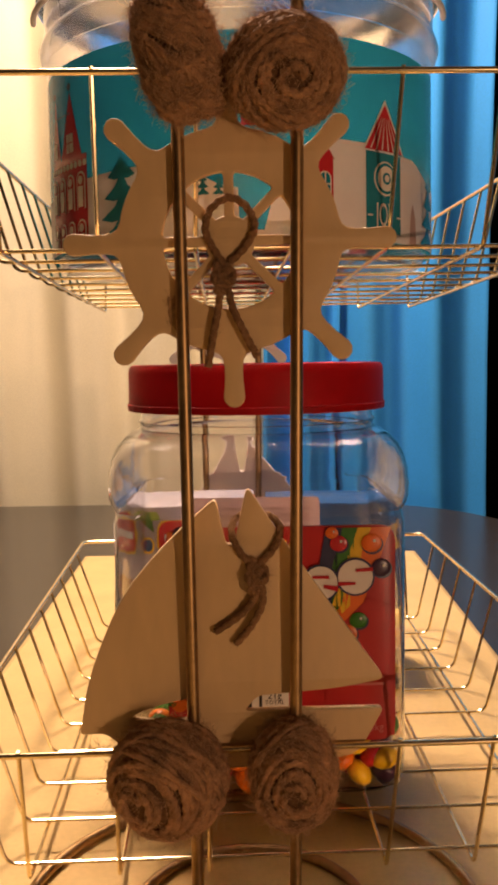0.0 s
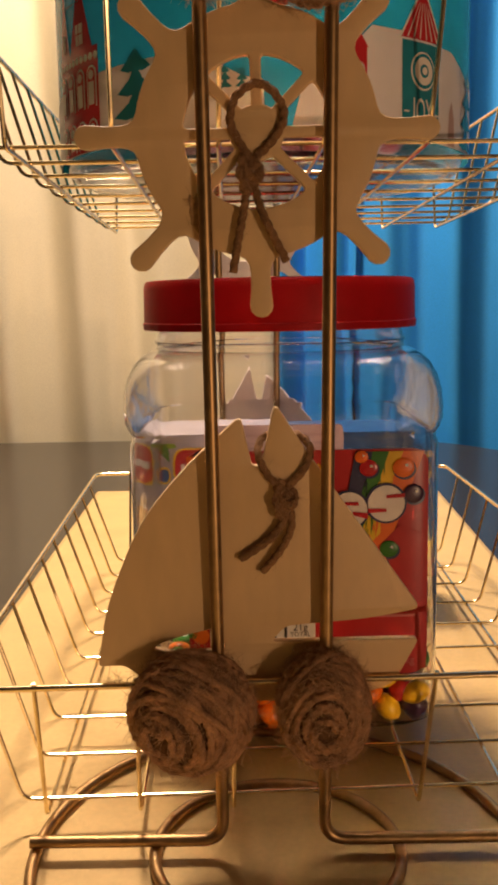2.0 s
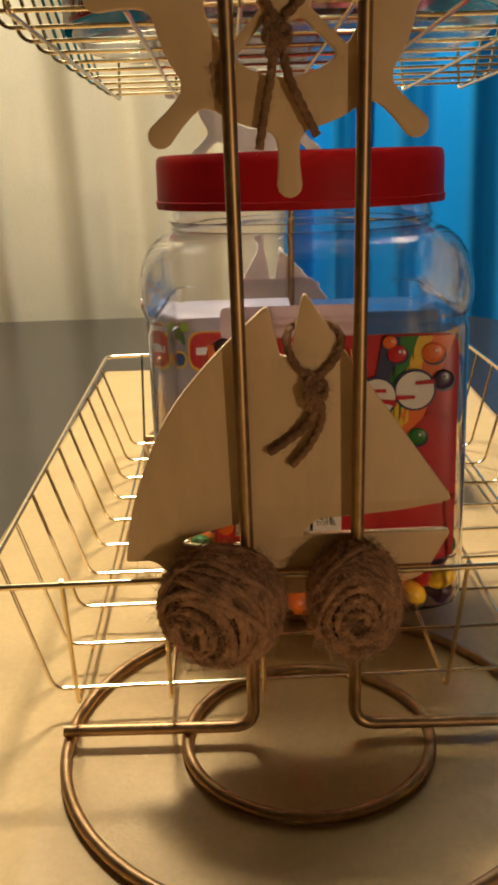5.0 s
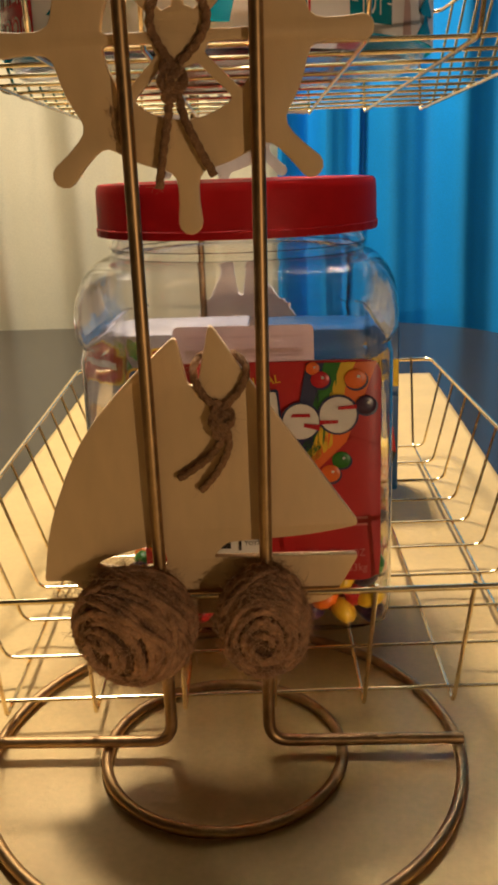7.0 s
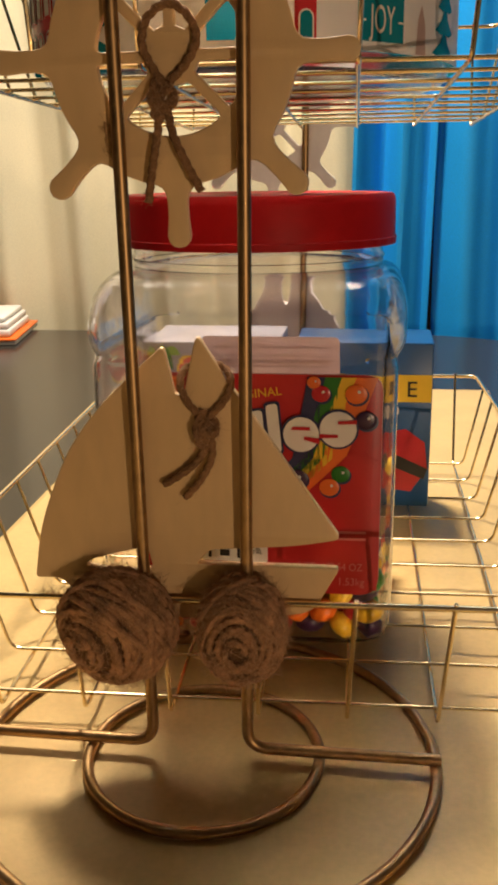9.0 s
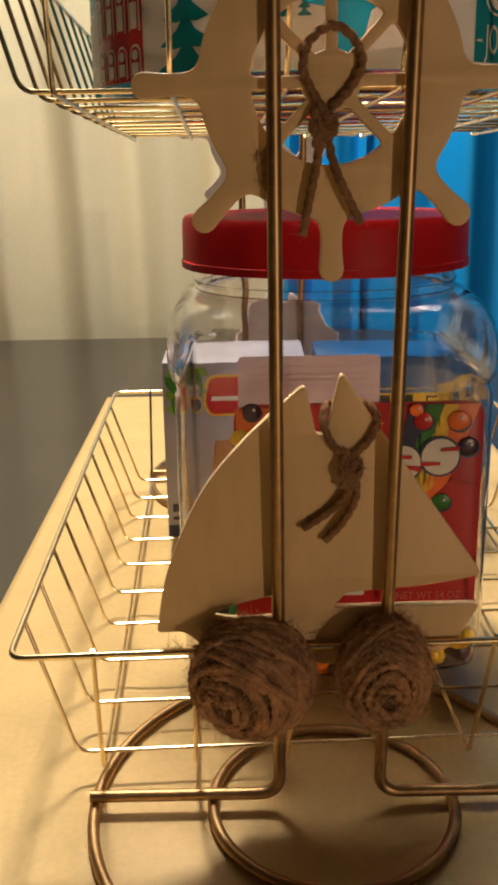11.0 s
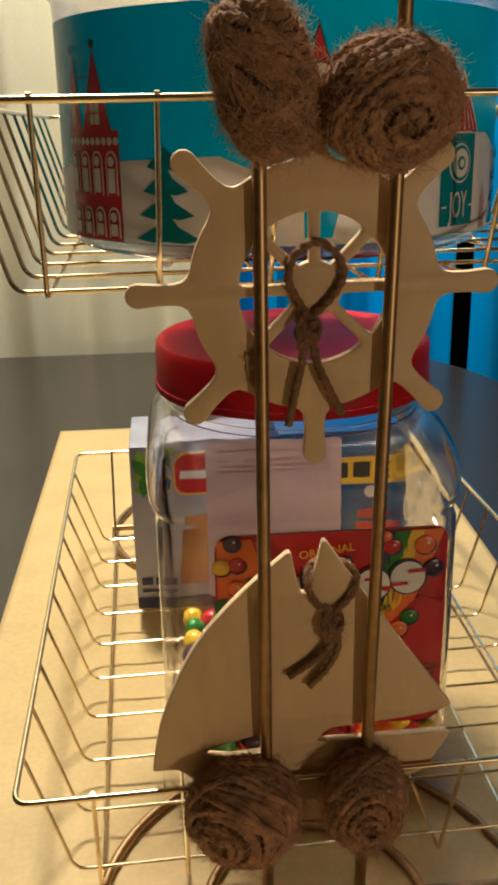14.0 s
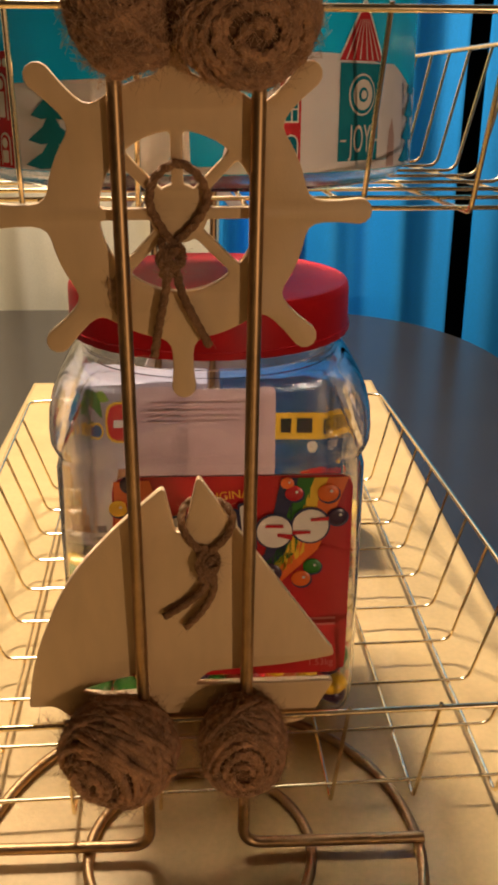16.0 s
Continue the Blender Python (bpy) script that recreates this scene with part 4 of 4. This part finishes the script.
bm = bmesh.new()
wrap_strip(bm, TR + 0.0002)
wrap = part("wrap", bm, M_TEAL, tub, "teal printed paper wrap")
edge = [(-0.172, 0.337), (-0.130, 0.3405), (-0.100, 0.3425), (-0.073, 0.3437), (-0.0359, 0.3451), (-0.0215, 0.3390), (-0.0100, 0.3330), (-0.0014, 0.3315), (-0.0008, 0.3115), (0.0110, 0.3115), (0.0160, 0.330), (0.0360, 0.3440), (0.0486, 0.3558), (0.0660, 0.3555), (0.0900, 0.3525), (0.1041, 0.3522), (0.1120, 0.349), (0.1240, 0.344), (0.172, 0.341)]
hill = [(a[0], 0.3084) for a in edge]
ground_shapes = [[hill[i], hill[i + 1], edge[i + 1], edge[i]] for i in range(len(edge) - 1)]
decal("snow_ground", ground_shapes, tub_at(0.0003), M_SNOW, wrap, 0.004, "white printed snow", True)


def arch(cx, z0, z1, w):
    return [(cx - w, z0), (cx + w, z0), (cx + w, z1 - w)] + [(cx + w * math.cos(t), z1 - w + w * math.sin(t)) for t in (0.5, 1.05, 1.57, 2.09, 2.64)] + [(cx - w, z1 - w)]


decal("printed_tower", [quad(-0.1268, -0.0857, 0.3086, 0.3560), [(-0.1262, 0.356), (-0.1130, 0.356), (-0.1195, 0.3890)], [(-0.1120, 0.356), (-0.0900, 0.356), (-0.1005, 0.3895)]], tub_at(0.0006), M_PRINT_RED, wrap, 0.004, "red printed tower house", True)
decal("tower_knob", [disc(-0.1195, 0.3905, 0.0018, 10), disc(-0.1005, 0.3915, 0.0020, 10), quad(-0.1195, -0.1005, 0.3780, 0.3786)], tub_at(0.0009), M_BLACK, wrap)
wins = []
for z0, z1 in ((0.3285, 0.3475), (0.3098, 0.3235)):
    wins += [arch(-0.1215 + 0.0102 * k, z0, z1, 0.0040) for k in range(4)]
decal("tower_window", wins + [quad(-0.1045, -0.0975, 0.3585, 0.3680), quad(-0.1225, -0.1175, 0.3585, 0.3665)] + [disc(-0.1250 + 0.0042 * k, 0.3515, 0.0018, 8) for k in range(10)], tub_at(0.0009), M_WHITE, wrap)
decal("window_shade", [arch(-0.1215 + 0.0102 * k, z0 - 0.0002, z1 - 0.0010, 0.0031) for z0, z1 in ((0.3285, 0.3475), (0.3098, 0.3235)) for k in range(4)], tub_at(0.0011), M_PRINT_RED, wrap)
decal("window_light", [soft_quad(-0.1215 + 0.0102 * k - 0.0023, -0.1215 + 0.0102 * k + 0.0023, z0 + 0.001, z1 - 0.0075, 0.0005) for z0, z1 in ((0.3285, 0.3475), (0.3098, 0.3235)) for k in range(4)] + [disc(-0.1215 + 0.0102 * k, z1 - 0.0045, 0.0022, 10) for z1 in (0.3475, 0.3235) for k in range(4)], tub_at(0.0013), M_WHITE, wrap)
decal("window_cross", [quad(-0.1013, -0.1007, 0.3585, 0.3680), quad(-0.1045, -0.0975, 0.3630, 0.3636), quad(-0.1203, -0.1198, 0.3585, 0.3665)], tub_at(0.0012), M_PRINT_RED, wrap)


def fir(cx, base, top, w, tiers):
    out, h = [], (top - base) / tiers
    for k in range(tiers):
        z = base + h * k
        ww = w * (1 - 0.16 * k)
        drop = [(cx - ww, z + h * 0.1), (cx - ww * 0.45, z - h * 0.05), (cx, z + h * 0.02), (cx + ww * 0.5, z - h * 0.05), (cx + ww, z + h * 0.12), (cx + ww * 0.35, z + h * 0.65), (cx, min(top, z + h * 1.35)), (cx - ww * 0.35, z + h * 0.65)]
        out.append(drop)
    return out


for cx, base, top, w, n in ((-0.0612, 0.3095, 0.3500, 0.0165, 4), (-0.0180, 0.3285, 0.3380, 0.0032, 3), (-0.0105, 0.3285, 0.3370, 0.0030, 3), (0.1270, 0.310, 0.350, 0.013, 4)):
    for i, s in enumerate(fir(cx, base, top, w, n)):
        decal("printed_fir", [s], tub_at(0.0006 + 0.0002 * i), M_TEAL2, wrap, 0.003)
decal("printed_spire", [[(-0.0002, 0.3795), (0.0100, 0.3795), (0.0049, 0.3962)]], tub_at(0.0006), M_BLACK, wrap)
decal("printed_spire", [[(0.0010, 0.3802), (0.0089, 0.3802), (0.0049, 0.3932)], quad(0.0005, 0.0095, 0.3600, 0.3795)], tub_at(0.0008), M_PRINT_RED, wrap)
decal("spire_window", [soft_quad(0.0022, 0.0078, 0.3745, 0.3800, 0.0008), soft_quad(0.0022, 0.0078, 0.3640, 0.3715, 0.0008)], tub_at(0.0010), M_WHITE, wrap)
decal("printed_house", [quad(0.0362, 0.0458, 0.3086, 0.3460), [(0.0355, 0.346), (0.0465, 0.346), (0.0410, 0.3545)]], tub_at(0.0006), M_PRINT_RED, wrap)
decal("house_window", [arch(0.0412, 0.3285, 0.3400, 0.0034), arch(0.0412, 0.3120, 0.3240, 0.0034)], tub_at(0.0009), M_WHITE, wrap)
decal("house_window", [arch(0.0412, 0.3292, 0.3393, 0.0027), arch(0.0412, 0.3127, 0.3233, 0.0027)], tub_at(0.0011), M_TEAL, wrap)
decal("window_bar", [quad(0.0409, 0.0415, 0.3288, 0.3398), quad(0.0382, 0.0442, 0.3335, 0.3341)], tub_at(0.0013), M_WHITE, wrap)
decal("printed_clock_tower", [quad(0.0652, 0.0912, 0.3125, 0.3520)], tub_at(0.0006), M_TEAL2, wrap, 0.004, "teal printed clock tower")
decal("printed_roof", [[(0.0638, 0.3530), (0.0928, 0.3530), (0.0783, 0.3762)]], tub_at(0.0006), M_PRINT_RED, wrap)
decal("roof_edge", [[(0.0628, 0.3520), (0.0638, 0.3520), (0.0790, 0.3770), (0.0783, 0.3782)], [(0.0938, 0.3520), (0.0783, 0.3782), (0.0777, 0.3770), (0.0928, 0.3520)]], tub_at(0.0008), M_WHITE, wrap)
decal("roof_stripe", [[(0.0783 + a, 0.3535), (0.0783 + a + 0.0008, 0.3535), (0.0785 + a * 0.25, 0.3690), (0.0783 + a * 0.25, 0.3690)] for a in (-0.0105, -0.0065, -0.0025, 0.0020, 0.0060, 0.0100)], tub_at(0.0009), M_WHITE, wrap)
decal("printed_clock", [disc(0.0788, 0.3395, 0.0085, 24)], tub_at(0.0008), M_WHITE, wrap)
decal("printed_clock", [disc(0.0788, 0.3395, 0.0077, 24)], tub_at(0.0010), M_TEAL2, wrap)
decal("printed_clock", [disc(0.0788, 0.3395, 0.0062, 24)], tub_at(0.0012), M_WHITE, wrap)
decal("printed_clock", [disc(0.0788, 0.3395, 0.0030, 18)], tub_at(0.0014), M_TEAL2, wrap)
decal("printed_clock", [disc(0.0788, 0.3395, 0.0018, 14)], tub_at(0.0016), M_WHITE, wrap)
lettering("lettering", "JOY", 0.0165, (0.0783, 0.3160), tub_at(0.0010), M_WHITE, wrap, 0, 0, 0.50, "thin white word")
decal("dash", [quad(0.0660, 0.0692, 0.3205, 0.3213), quad(0.0874, 0.0906, 0.3205, 0.3213)], tub_at(0.0010), M_WHITE, wrap)
decal("printed_cloud", [[(0.100, 0.309), (0.108, 0.309), (0.107, 0.322), (0.104, 0.330), (0.1015, 0.324)]], tub_at(0.0006), M_LABEL_BACK, wrap)

# ---- the packet at the far side of the table ----
packet = thing("paper_packet", "white paper packet with an orange stripe on the table", "packet", "", pose(-0.600, 0.955, 0.0003, 0, 0, 8))
for name, mat, g, z0, z1 in (("lower_wrap", M_PAPER, 0.0, 0.0, 0.006), ("stripe", M_ORANGE, 0.001, 0.0062, 0.0095), ("sheet_bundle", M_PAPER, -0.010, 0.0097, 0.020), ("sheet_bundle", M_PAPER, -0.013, 0.0202, 0.029), ("top_wrap", M_PAPER, -0.018, 0.0292, 0.037)):
    bm = bmesh.new()
    box(bm, -0.15 - g, 0.15 + g, -0.075 - g, 0.075 + g, z0, z1, min(0.003, (z1 - z0) * 0.4), 2)
    part(name, bm, mat, packet)
